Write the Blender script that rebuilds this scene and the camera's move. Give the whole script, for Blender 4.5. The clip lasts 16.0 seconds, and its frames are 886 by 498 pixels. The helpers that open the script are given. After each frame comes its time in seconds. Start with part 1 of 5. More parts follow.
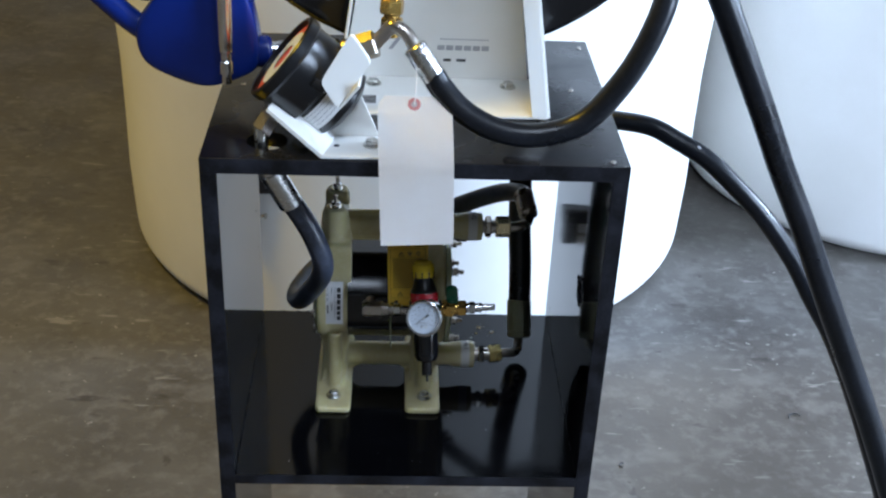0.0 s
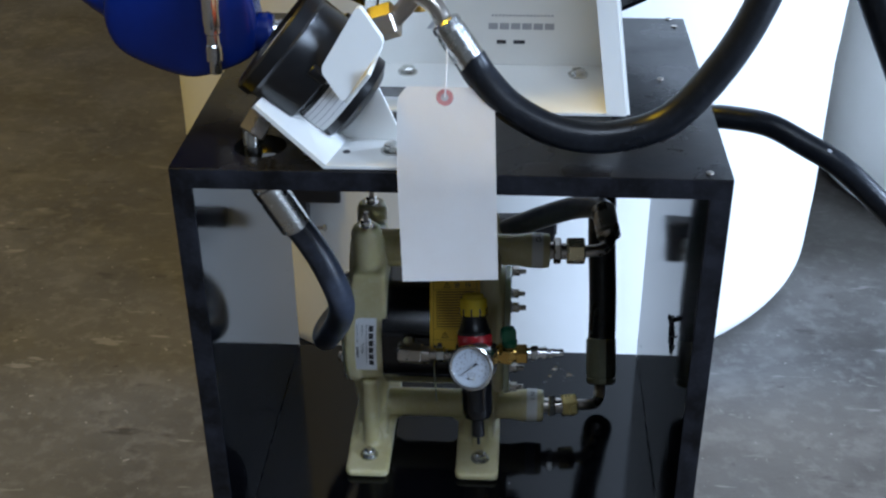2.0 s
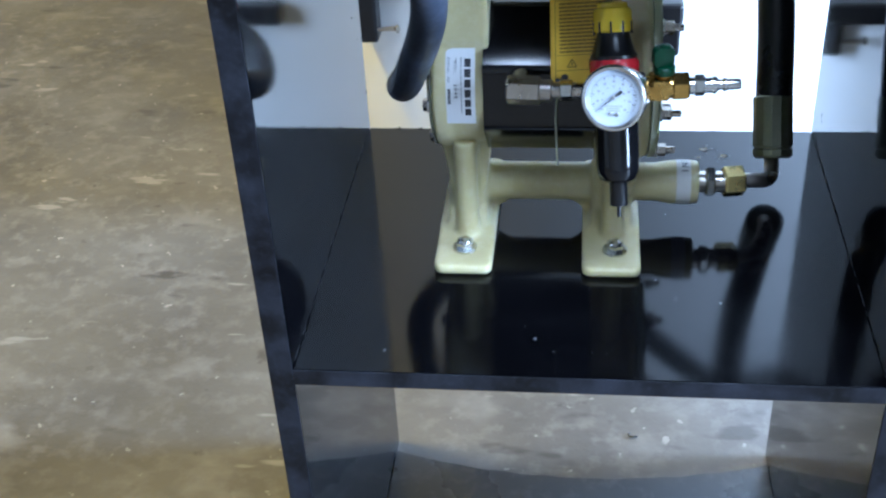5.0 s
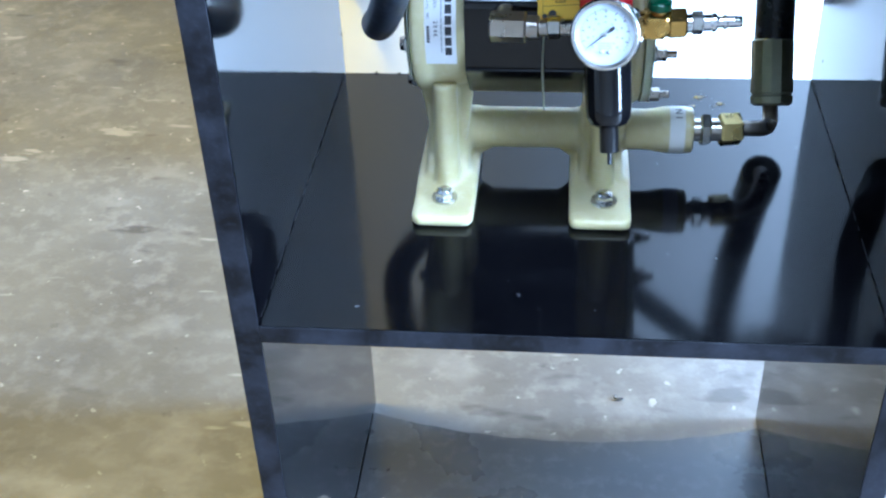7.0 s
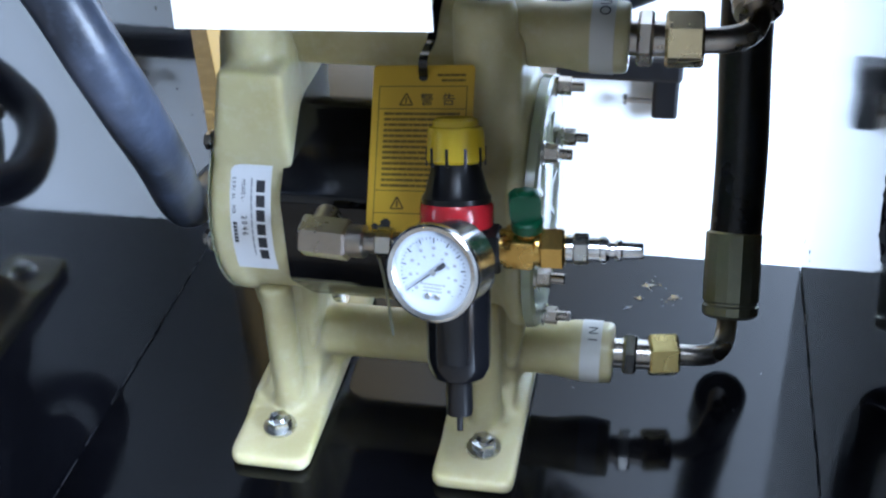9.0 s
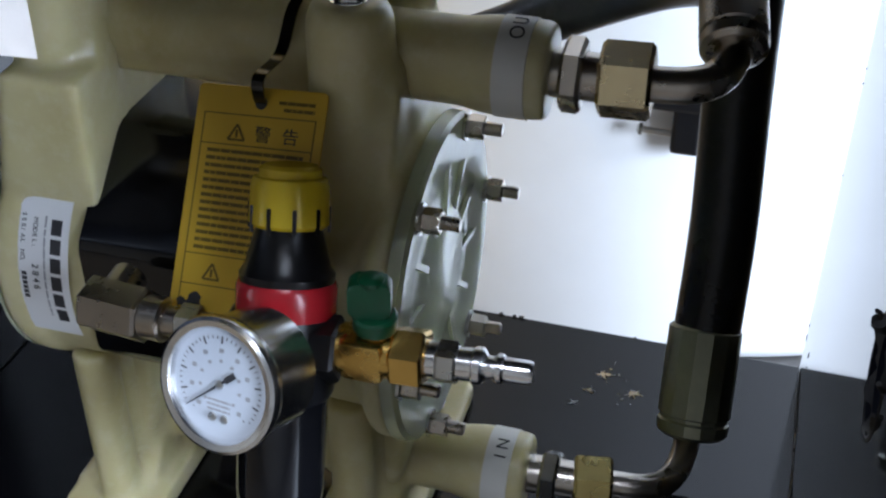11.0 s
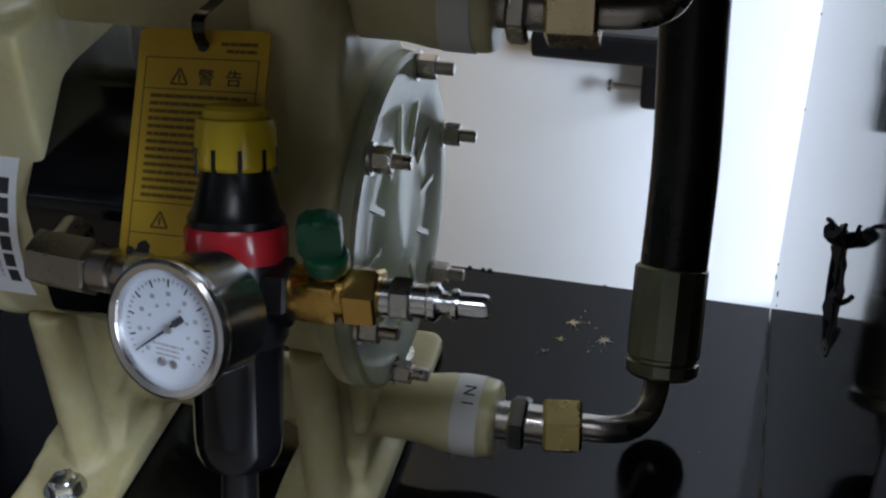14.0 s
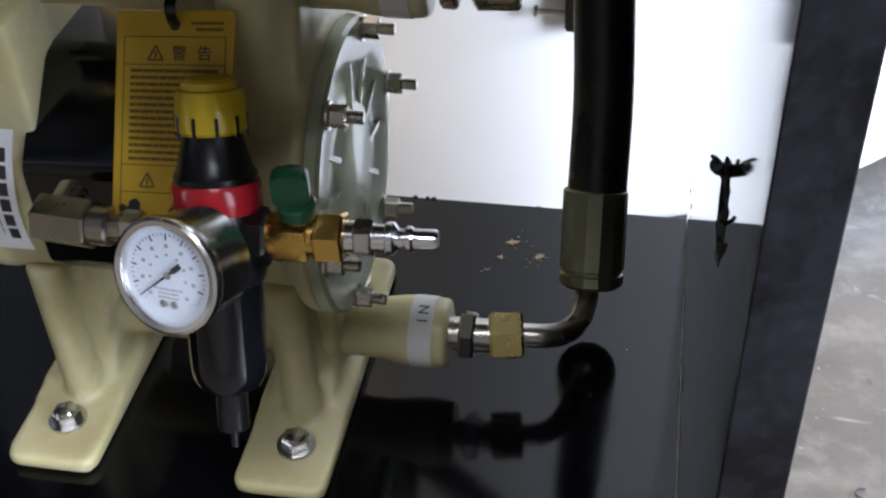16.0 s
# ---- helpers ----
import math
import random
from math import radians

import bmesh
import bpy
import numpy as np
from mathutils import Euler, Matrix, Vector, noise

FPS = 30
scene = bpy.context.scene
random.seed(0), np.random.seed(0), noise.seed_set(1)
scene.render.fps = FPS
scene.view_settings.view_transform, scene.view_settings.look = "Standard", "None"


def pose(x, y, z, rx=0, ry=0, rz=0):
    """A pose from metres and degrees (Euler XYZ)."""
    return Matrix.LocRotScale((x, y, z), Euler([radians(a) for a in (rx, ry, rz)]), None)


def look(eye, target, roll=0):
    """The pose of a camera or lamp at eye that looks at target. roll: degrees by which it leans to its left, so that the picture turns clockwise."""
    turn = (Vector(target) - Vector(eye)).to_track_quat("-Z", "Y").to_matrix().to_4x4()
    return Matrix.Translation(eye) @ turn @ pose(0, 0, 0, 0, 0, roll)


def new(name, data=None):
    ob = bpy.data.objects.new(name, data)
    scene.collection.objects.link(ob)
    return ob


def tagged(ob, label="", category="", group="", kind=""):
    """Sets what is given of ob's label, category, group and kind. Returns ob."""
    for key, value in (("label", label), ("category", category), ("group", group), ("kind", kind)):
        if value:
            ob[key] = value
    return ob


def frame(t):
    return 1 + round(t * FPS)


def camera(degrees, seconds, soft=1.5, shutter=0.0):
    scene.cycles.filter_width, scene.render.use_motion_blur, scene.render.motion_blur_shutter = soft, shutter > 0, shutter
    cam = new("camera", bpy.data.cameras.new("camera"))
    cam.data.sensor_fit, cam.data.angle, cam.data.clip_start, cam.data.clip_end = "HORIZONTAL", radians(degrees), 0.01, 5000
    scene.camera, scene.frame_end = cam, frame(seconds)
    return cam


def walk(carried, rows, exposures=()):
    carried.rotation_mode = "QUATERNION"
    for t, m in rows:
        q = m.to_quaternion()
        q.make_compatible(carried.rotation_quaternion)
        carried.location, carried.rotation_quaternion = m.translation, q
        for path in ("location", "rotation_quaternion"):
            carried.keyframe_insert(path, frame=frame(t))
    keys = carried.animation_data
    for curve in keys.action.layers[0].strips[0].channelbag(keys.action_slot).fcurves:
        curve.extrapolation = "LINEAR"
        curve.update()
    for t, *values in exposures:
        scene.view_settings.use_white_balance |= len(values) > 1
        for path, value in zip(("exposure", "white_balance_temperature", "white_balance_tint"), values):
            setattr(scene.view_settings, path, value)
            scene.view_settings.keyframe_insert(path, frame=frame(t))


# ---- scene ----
cam = camera(40.4, 16.0, soft=2.3)
PATH = [
    (0, (-0.029, -1.148, 1.367), (0.063, 0.576, 0.358), 2.7),
    (0.5, (-0.015, -1.1, 1.356), (0.045, 0.623, 0.343), 2.2),
    (1, (0.039, -1.021, 1.331), (0.016, 0.699, 0.311), 0.7),
    (1.5, (0.064, -0.936, 1.297), (-0.018, 0.782, 0.276), -0.6),
    (2, (0.054, -0.869, 1.243), (-0.061, 0.85, 0.228), -0.5),
    (2.5, (0.043, -0.814, 1.175), (-0.101, 0.893, 0.143), -0.8),
    (3, (0.028, -0.774, 1.108), (-0.138, 0.91, 0.041), -1.7),
    (3.5, (0.017, -0.733, 1.036), (-0.18, 0.942, -0.04), -2.2),
    (4, (0.008, -0.695, 0.983), (-0.214, 0.969, -0.104), -2.9),
    (4.5, (-0.001, -0.674, 0.952), (-0.229, 0.977, -0.153), -3.3),
    (7, (-0.006, -0.619, 0.892), (-0.203, 0.985, -0.287), -2.5),
    (7.5, (-0.003, -0.587, 0.882), (-0.167, 1.027, -0.288), -2.1),
    (8, (-0.009, -0.531, 0.9), (-0.093, 1.113, -0.236), -0.8),
    (8.5, (0.015, -0.43, 0.906), (-0.07, 1.212, -0.234), 0.9),
    (9, (0.116, -0.344, 0.863), (-0.24, 1.262, -0.274), -2.8),
    (9.5, (0.164, -0.258, 0.848), (-0.347, 1.282, -0.321), -4.1),
    (10, (0.161, -0.21, 0.82), (-0.351, 1.336, -0.341), -1.7),
    (12.5, (0.175, -0.167, 0.796), (-0.256, 1.423, -0.338), 0.1),
    (13, (0.177, -0.169, 0.794), (-0.26, 1.417, -0.343), -0.4),
    (13.5, (0.176, -0.173, 0.789), (-0.256, 1.41, -0.353), -0.8),
    (14, (0.176, -0.176, 0.785), (-0.255, 1.388, -0.384), -1.7),
    (14.5, (0.181, -0.178, 0.781), (-0.265, 1.352, -0.429), -3.0),
    (15, (0.182, -0.182, 0.786), (-0.254, 1.308, -0.475), -4.0),
    (15.5, (0.184, -0.196, 0.799), (-0.216, 1.281, -0.489), -4.1),
    (16, (0.184, -0.224, 0.834), (-0.135, 1.275, -0.452), -2.9),
]
LIGHT = [(0.0, -1.50, 5650, 12), (2.0, -1.80, 5500, 12), (3.0, -1.58, 5500, 12), (3.5, -1.15, 5350, 12), (4.5, -0.38, 5050, 11), (7.0, 0.5, 4700, 9), (8.0, 0.6, 4850, 11), (8.5, 0.48, 5050, 12), (9.0, 0.05, 5350, 13),
         (10.0, -0.45, 5900, 16), (12.5, -1.3, 6000, 15), (13.5, -1.46, 6100, 15), (14.5, -1.46, 6200, 17), (15.5, -0.95, 6350, 18), (16.0, -0.78, 6400, 19)]
walk(cam, [(t, look(eye, target, roll)) for t, eye, target, roll in PATH], LIGHT)

# ---- light and sky ----
world = bpy.data.worlds.new("sky")
scene.world = world
world.use_nodes = True
_n = world.node_tree.nodes
_sky = _n.new("ShaderNodeTexSky")
_sky.sky_type, _sky.sun_disc, _sky.sun_elevation, _sky.sun_rotation = "NISHITA", False, radians(35), radians(110)
world.node_tree.links.new(_sky.outputs[0], _n["Background"].inputs[0])
_n["Background"].inputs[1].default_value = 0.1


def area(name, eye, target, sx, sy, watts, colour):
    data = bpy.data.lights.new(name, "AREA")
    data.shape, data.size, data.size_y, data.energy, data.color = "RECTANGLE", sx, sy, watts, colour
    ob = new(name, data)
    ob.matrix_world = look(eye, target)
    return ob


# daylight through the two doors of the east wall and a roof light; a warm lamp over the far hall
area("side_door_light", (4.4, 0.72, 2.00), (0, 0.70, 0.2), 0.8, 1.2, 1000, (0.72, 0.85, 1.0))
area("front_door_light", (4.4, -2.1, 1.9), (0, 0.4, 0.6), 1.5, 2.6, 800, (0.76, 0.88, 1.0))
area("skylight", (0.5, -2.0, 4.7), (0, 0.2, 0.7), 2.0, 1.4, 285, (0.86, 0.93, 0.99))
area("hall_lamp_light", (-2.4, 0.72, 4.6), (-2.0, 0.5, 0), 1.0, 0.4, 450, (1.0, 0.62, 0.004))


# ---- materials ----
def material(name, colour, rough, metal=0.0, spot=None, scale=30.0, amount=0.5, bump=0.0, bump_scale=200.0,
             rough_var=0.0, ior=1.5, sss=0.0, coat=0.0, fine=None, fine_amount=0.3, stretch=(1, 1, 1), transmission=0.0):
    """Two scales of variation: broad stains (spot, scale) and fine grain (fine), with relief."""
    m = bpy.data.materials.new(name)
    m.use_nodes = True
    nt = m.node_tree
    b = nt.nodes["Principled BSDF"]
    b.inputs["Base Color"].default_value = (*colour, 1)
    b.inputs["Roughness"].default_value = rough
    b.inputs["Metallic"].default_value = metal
    b.inputs["IOR"].default_value = ior
    if sss:
        b.inputs["Subsurface Weight"].default_value = sss
        b.inputs["Subsurface Radius"].default_value = (0.9, 1.0, 0.6)
        b.inputs["Subsurface Scale"].default_value = 0.018
    if coat:
        b.inputs["Coat Weight"].default_value = coat
        b.inputs["Coat Roughness"].default_value = 0.08
    b.inputs["Transmission Weight"].default_value = transmission
    tc = nt.nodes.new("ShaderNodeTexCoord")
    mp = nt.nodes.new("ShaderNodeMapping")
    mp.inputs["Scale"].default_value = stretch
    nt.links.new(tc.outputs["Object"], mp.inputs[0])

    def noise_tex(sc, detail=6.0, rough_=0.6):
        n = nt.nodes.new("ShaderNodeTexNoise")
        n.inputs["Scale"].default_value, n.inputs["Detail"].default_value, n.inputs["Roughness"].default_value = sc, detail, rough_
        nt.links.new(mp.outputs[0], n.inputs["Vector"])
        return n

    def ramp(src, lo, hi):
        r = nt.nodes.new("ShaderNodeMapRange")
        r.inputs["From Min"].default_value, r.inputs["From Max"].default_value = lo, hi
        nt.links.new(src, r.inputs["Value"])
        return r.outputs[0]
    last = None
    if spot:
        n = noise_tex(scale)
        mix = nt.nodes.new("ShaderNodeMix")
        mix.data_type = "RGBA"
        mix.inputs[6].default_value, mix.inputs[7].default_value = (*colour, 1), (*spot, 1)
        mul = nt.nodes.new("ShaderNodeMath")
        mul.operation = "MULTIPLY"
        mul.inputs[1].default_value = amount
        nt.links.new(ramp(n.outputs[0], 0.4, 0.68), mul.inputs[0])
        nt.links.new(mul.outputs[0], mix.inputs[0])
        last = mix.outputs[2]
    if fine:
        n = noise_tex(scale * 9, 3.0)
        mix = nt.nodes.new("ShaderNodeMix")
        mix.data_type = "RGBA"
        mix.inputs[6].default_value, mix.inputs[7].default_value = (*colour, 1), (*fine, 1)
        if last:
            nt.links.new(last, mix.inputs[6])
        mul = nt.nodes.new("ShaderNodeMath")
        mul.operation = "MULTIPLY"
        mul.inputs[1].default_value = fine_amount
        nt.links.new(ramp(n.outputs[0], 0.5, 0.72), mul.inputs[0])
        nt.links.new(mul.outputs[0], mix.inputs[0])
        last = mix.outputs[2]
    if last:
        nt.links.new(last, b.inputs["Base Color"])
    if rough_var:
        n = noise_tex(scale * 0.7)
        r = nt.nodes.new("ShaderNodeMapRange")
        r.inputs["From Min"].default_value, r.inputs["From Max"].default_value = 0.3, 0.7
        r.inputs["To Min"].default_value, r.inputs["To Max"].default_value = max(rough - rough_var, 0.02), rough + rough_var
        nt.links.new(n.outputs[0], r.inputs["Value"])
        nt.links.new(r.outputs[0], b.inputs["Roughness"])
    if bump:
        n = noise_tex(bump_scale, 4.0)
        bp = nt.nodes.new("ShaderNodeBump")
        bp.inputs["Strength"].default_value, bp.inputs["Distance"].default_value = bump, 0.002
        nt.links.new(n.outputs[0], bp.inputs["Height"])
        nt.links.new(bp.outputs[0], b.inputs["Normal"])
    return m


def add_scuffs(m):
    """Pale scratches and gritty specks over a floor material."""
    nt = m.node_tree
    bsdf = nt.nodes["Principled BSDF"]
    tc = nt.nodes.new("ShaderNodeTexCoord")
    src = bsdf.inputs["Base Color"].links[0].from_socket
    for turn, stretch, scale, lo, hi, colour, amount in ((35, (1, 4, 1), 9.0, 0.69, 0.74, (0.30, 0.29, 0.275), 0.75), (-62, (1, 5, 1), 8.0, 0.69, 0.74, (0.32, 0.31, 0.29), 0.75),
                                                         (80, (1, 3, 1), 8.0, 0.68, 0.74, (0.04, 0.035, 0.03), 0.7), (0, (1, 1, 1), 55.0, 0.69, 0.73, (0.34, 0.33, 0.31), 0.85),
                                                         (0, (1, 1, 1), 30.0, 0.70, 0.76, (0.045, 0.04, 0.035), 0.75), (0, (1, 1, 1), 1.6, 0.42, 0.66, (0.075, 0.066, 0.054), 0.6),
                                                         (20, (1, 1.6, 1), 11.0, 0.55, 0.72, (0.20, 0.19, 0.178), 0.6)):
        mp = nt.nodes.new("ShaderNodeMapping")
        mp.inputs["Rotation"].default_value, mp.inputs["Scale"].default_value = (0, 0, radians(turn)), stretch
        n = nt.nodes.new("ShaderNodeTexNoise")
        n.inputs["Scale"].default_value, n.inputs["Detail"].default_value = scale, 3.0
        r = nt.nodes.new("ShaderNodeMapRange")
        r.inputs["From Min"].default_value, r.inputs["From Max"].default_value, r.inputs["To Max"].default_value = lo, hi, amount
        mix = nt.nodes.new("ShaderNodeMix")
        mix.data_type = "RGBA"
        mix.inputs[7].default_value = (*(0.72 * v for v in colour), 1)
        nt.links.new(tc.outputs["Object"], mp.inputs[0])
        nt.links.new(mp.outputs[0], n.inputs["Vector"])
        nt.links.new(n.outputs[0], r.inputs["Value"])
        nt.links.new(r.outputs[0], mix.inputs[0])
        nt.links.new(src, mix.inputs[6])
        src = mix.outputs[2]
    nt.links.new(src, bsdf.inputs["Base Color"])


M_CONCRETE = material("sealed_concrete", (0.096, 0.090, 0.082), 0.45, spot=(0.050, 0.045, 0.040), scale=4.5, amount=0.85, bump=0.25,
                      bump_scale=60, rough_var=0.14, fine=(0.16, 0.152, 0.144), fine_amount=0.6)
add_scuffs(M_CONCRETE)
M_WALL = material("painted_block_wall", (0.30, 0.30, 0.29), 0.7, spot=(0.24, 0.24, 0.23), scale=1.5, bump=0.2, bump_scale=40)
M_ROOF = material("hall_ceiling", (0.16, 0.157, 0.15), 0.8, spot=(0.12, 0.117, 0.11), scale=1.2)
M_TANK = material("white_polyethylene", (0.90, 0.90, 0.89), 0.42, spot=(0.76, 0.75, 0.70), scale=2.0, amount=0.5, bump=0.08, bump_scale=35)
M_LAMINATE = material("black_laminate", (0.0016, 0.0016, 0.0022), 0.06, spot=(0.003, 0.003, 0.004), scale=9, amount=0.7, rough_var=0.03,
                      ior=1.62, fine=(0.012, 0.012, 0.014), fine_amount=0.10, bump=0.008, bump_scale=90)
M_SHELF = material("black_shelf_laminate", (0.0014, 0.0014, 0.0020), 0.10, spot=(0.003, 0.003, 0.004), scale=9, amount=0.7, rough_var=0.05,
                   ior=1.34, fine=(0.012, 0.012, 0.014), fine_amount=0.12, bump=0.012, bump_scale=60)
M_LAMINATE_TOP = material("worn_black_laminate", (0.004, 0.004, 0.005), 0.28, spot=(0.012, 0.012, 0.015), scale=14, amount=0.7,
                          rough_var=0.13, ior=1.4, fine=(0.05, 0.05, 0.05), fine_amount=0.14, bump=0.05, bump_scale=150)
M_EDGE = material("scuffed_edge_band", (0.003, 0.003, 0.004), 0.4, spot=(0.028, 0.030, 0.040), scale=24, amount=0.7, rough_var=0.1, ior=1.34,
                  fine=(0.06, 0.066, 0.085), fine_amount=0.14)
M_PP = material("natural_polypropylene", (0.63, 0.570, 0.325), 0.33, spot=(0.48, 0.40, 0.18), scale=14, amount=0.75, sss=0.35,
                rough_var=0.06, bump=0.06, bump_scale=120, fine=(0.70, 0.67, 0.50), fine_amount=0.3)
M_PP_CLEAR = material("clear_polypropylene", (0.62, 0.66, 0.46), 0.16, spot=(0.50, 0.50, 0.33), scale=22, amount=0.6, sss=0.4, bump=0.05, transmission=0.35)
M_BLACK = material("black_plastic", (0.006, 0.006, 0.007), 0.28, spot=(0.012, 0.012, 0.013), scale=40, amount=0.5, bump=0.03, bump_scale=300)
M_GLOSS = material("glossy_black_plastic", (0.004, 0.004, 0.005), 0.14, spot=(0.008, 0.008, 0.009), scale=30, amount=0.5, rough_var=0.05)
M_RUBBER = material("black_rubber", (0.004, 0.005, 0.007), 0.31, spot=(0.010, 0.012, 0.018), scale=18, amount=0.6, bump=0.10,
                    bump_scale=260, rough_var=0.08, ior=1.42, fine=(0.045, 0.052, 0.07), fine_amount=0.16)
M_STEEL = material("zinc_plated_steel", (0.62, 0.62, 0.60), 0.26, 1.0, spot=(0.45, 0.43, 0.38), scale=60, amount=0.5, rough_var=0.08)
M_CHROME = material("polished_steel", (0.86, 0.86, 0.86), 0.20, 1.0, spot=(0.6, 0.6, 0.6), scale=50, amount=0.3, rough_var=0.04)
M_NICKEL = material("stainless_steel", (0.50, 0.46, 0.41), 0.30, 1.0, spot=(0.36, 0.32, 0.27), scale=45, amount=0.5, rough_var=0.08)
M_BRASS = material("yellow_brass", (0.72, 0.47, 0.13), 0.27, 1.0, spot=(0.55, 0.34, 0.09), scale=50, amount=0.5, rough_var=0.07)
M_OLIVE = material("olive_passivated_steel", (0.27, 0.275, 0.20), 0.42, 1.0, spot=(0.19, 0.19, 0.14), scale=50, amount=0.6, rough_var=0.08)
M_WHITE = material("white_powder_coat", (0.80, 0.80, 0.77), 0.36, spot=(0.72, 0.71, 0.66), scale=10, amount=0.4, bump=0.04, bump_scale=400)
M_PAPER = material("manila_card", (0.90, 0.87, 0.84), 0.75, spot=(0.84, 0.78, 0.71), scale=14, amount=0.5, bump=0.05, bump_scale=500)
M_LABEL = material("white_label", (0.82, 0.82, 0.82), 0.4, spot=(0.76, 0.76, 0.76), scale=40, amount=0.4)
M_BAND = material("matte_white_band", (0.70, 0.69, 0.66), 0.55, spot=(0.6, 0.6, 0.55), scale=40, amount=0.4)
M_INK = material("dark_ink", (0.03, 0.03, 0.035), 0.5, spot=(0.06, 0.06, 0.065), scale=80, amount=0.4)
M_INK_GREY = material("grey_ink", (0.35, 0.35, 0.37), 0.5, spot=(0.45, 0.45, 0.45), scale=80, amount=0.4)
M_YTAG = material("yellow_plastic_tag", (0.72, 0.46, 0.035), 0.33, spot=(0.62, 0.38, 0.02), scale=20, amount=0.5)
M_YINK = material("tag_print", (0.20, 0.13, 0.015), 0.45, spot=(0.12, 0.08, 0.01), scale=90, amount=0.6)
M_KNOB = material("yellow_knob_plastic", (0.75, 0.55, 0.02), 0.25, spot=(0.68, 0.46, 0.02), scale=40, amount=0.5)
M_RED = material("red_anodised_ring", (0.55, 0.02, 0.03), 0.25, spot=(0.45, 0.015, 0.02), scale=40, amount=0.5, coat=0.3)
M_GREEN = material("green_lever_plastic", (0.006, 0.080, 0.034), 0.3, spot=(0.005, 0.06, 0.025), scale=50, amount=0.5)
M_BLUE = material("blue_nozzle_plastic", (0.004, 0.020, 0.19), 0.27, spot=(0.003, 0.013, 0.12), scale=18, amount=0.6, bump=0.04, bump_scale=200)
M_DIAL = material("white_dial", (0.62, 0.66, 0.72), 0.45, spot=(0.55, 0.60, 0.66), scale=60, amount=0.4)
M_DIALRED = material("red_dial_print", (0.55, 0.10, 0.06), 0.45, spot=(0.45, 0.07, 0.05), scale=60, amount=0.4)
M_PINK = material("reinforcement_ring", (0.45, 0.20, 0.20), 0.7, spot=(0.38, 0.15, 0.16), scale=60, amount=0.5)
M_CHARRED = material("matte_black", (0.006, 0.006, 0.006), 0.6, spot=(0.012, 0.012, 0.012), scale=30, amount=0.5)
M_YPLATE = material("yellow_passivated_steel", (0.74, 0.60, 0.24), 0.28, 1.0, spot=(0.55, 0.44, 0.18), scale=50, amount=0.5, rough_var=0.07)
# dust on black rubber, with the sky's blue sheen mixed into its colours
M_DUSTY_SHEEN = material("dusty_blue_sheen_rubber", (0.018, 0.022, 0.032), 0.36, spot=(0.075, 0.09, 0.135), scale=16, amount=0.75, bump=0.1, bump_scale=260,
                   rough_var=0.1, fine=(0.10, 0.115, 0.16), fine_amount=0.3)
M_DARKNUT = material("bronzed_plated_steel", (0.66, 0.55, 0.33), 0.26, 1.0, spot=(0.44, 0.35, 0.24), scale=50, amount=0.6, rough_var=0.07)
M_PIT = material("white_paint_flakes", (0.62, 0.64, 0.68), 0.8, spot=(0.5, 0.5, 0.5), scale=80, amount=0.5)
M_DARKSTAIN = material("dark_tar_mark", (0.012, 0.011, 0.011), 0.55, spot=(0.03, 0.028, 0.028), scale=60, amount=0.5)
M_DULL = material("dull_bottom_board", (0.030, 0.030, 0.034), 0.32, spot=(0.05, 0.05, 0.048), scale=7, amount=0.8, rough_var=0.1, ior=1.45,
                  fine=(0.16, 0.16, 0.15), fine_amount=0.2)


def glass(name):
    m = bpy.data.materials.new(name)
    m.use_nodes = True
    nt = m.node_tree
    nt.nodes.clear()
    out = nt.nodes.new("ShaderNodeOutputMaterial")
    mix = nt.nodes.new("ShaderNodeMixShader")
    tr = nt.nodes.new("ShaderNodeBsdfTransparent")
    gl = nt.nodes.new("ShaderNodeBsdfGlossy")
    gl.inputs["Roughness"].default_value = 0.03
    fr = nt.nodes.new("ShaderNodeFresnel")
    fr.inputs[0].default_value = 1.45
    nt.links.new(fr.outputs[0], mix.inputs[0])
    nt.links.new(tr.outputs[0], mix.inputs[1])
    nt.links.new(gl.outputs[0], mix.inputs[2])
    nt.links.new(mix.outputs[0], out.inputs[0])
    return m


M_GLASS = glass("clear_gauge_glass")


# ---- mesh helpers ----
def box(bm, x0, x1, y0, y1, z0, z1, bevel=0.0, seg=2):
    made = bmesh.ops.create_cube(bm, size=1.0, matrix=Matrix.LocRotScale(((x0 + x1) / 2, (y0 + y1) / 2, (z0 + z1) / 2), None,
                                                                        (abs(x1 - x0), abs(y1 - y0), abs(z1 - z0))))
    if bevel:
        edges = list({e for v in made["verts"] for e in v.link_edges})
        bmesh.ops.bevel(bm, geom=edges, offset=bevel, segments=seg, affect="EDGES", profile=0.5)
    return bm


def frame_of(axis):
    a = Vector(axis).normalized()
    up = Vector((0, 0, 1)) if abs(a.z) < 0.9 else Vector((0, 1, 0))
    u = up.cross(a).normalized()
    return a, u, a.cross(u)


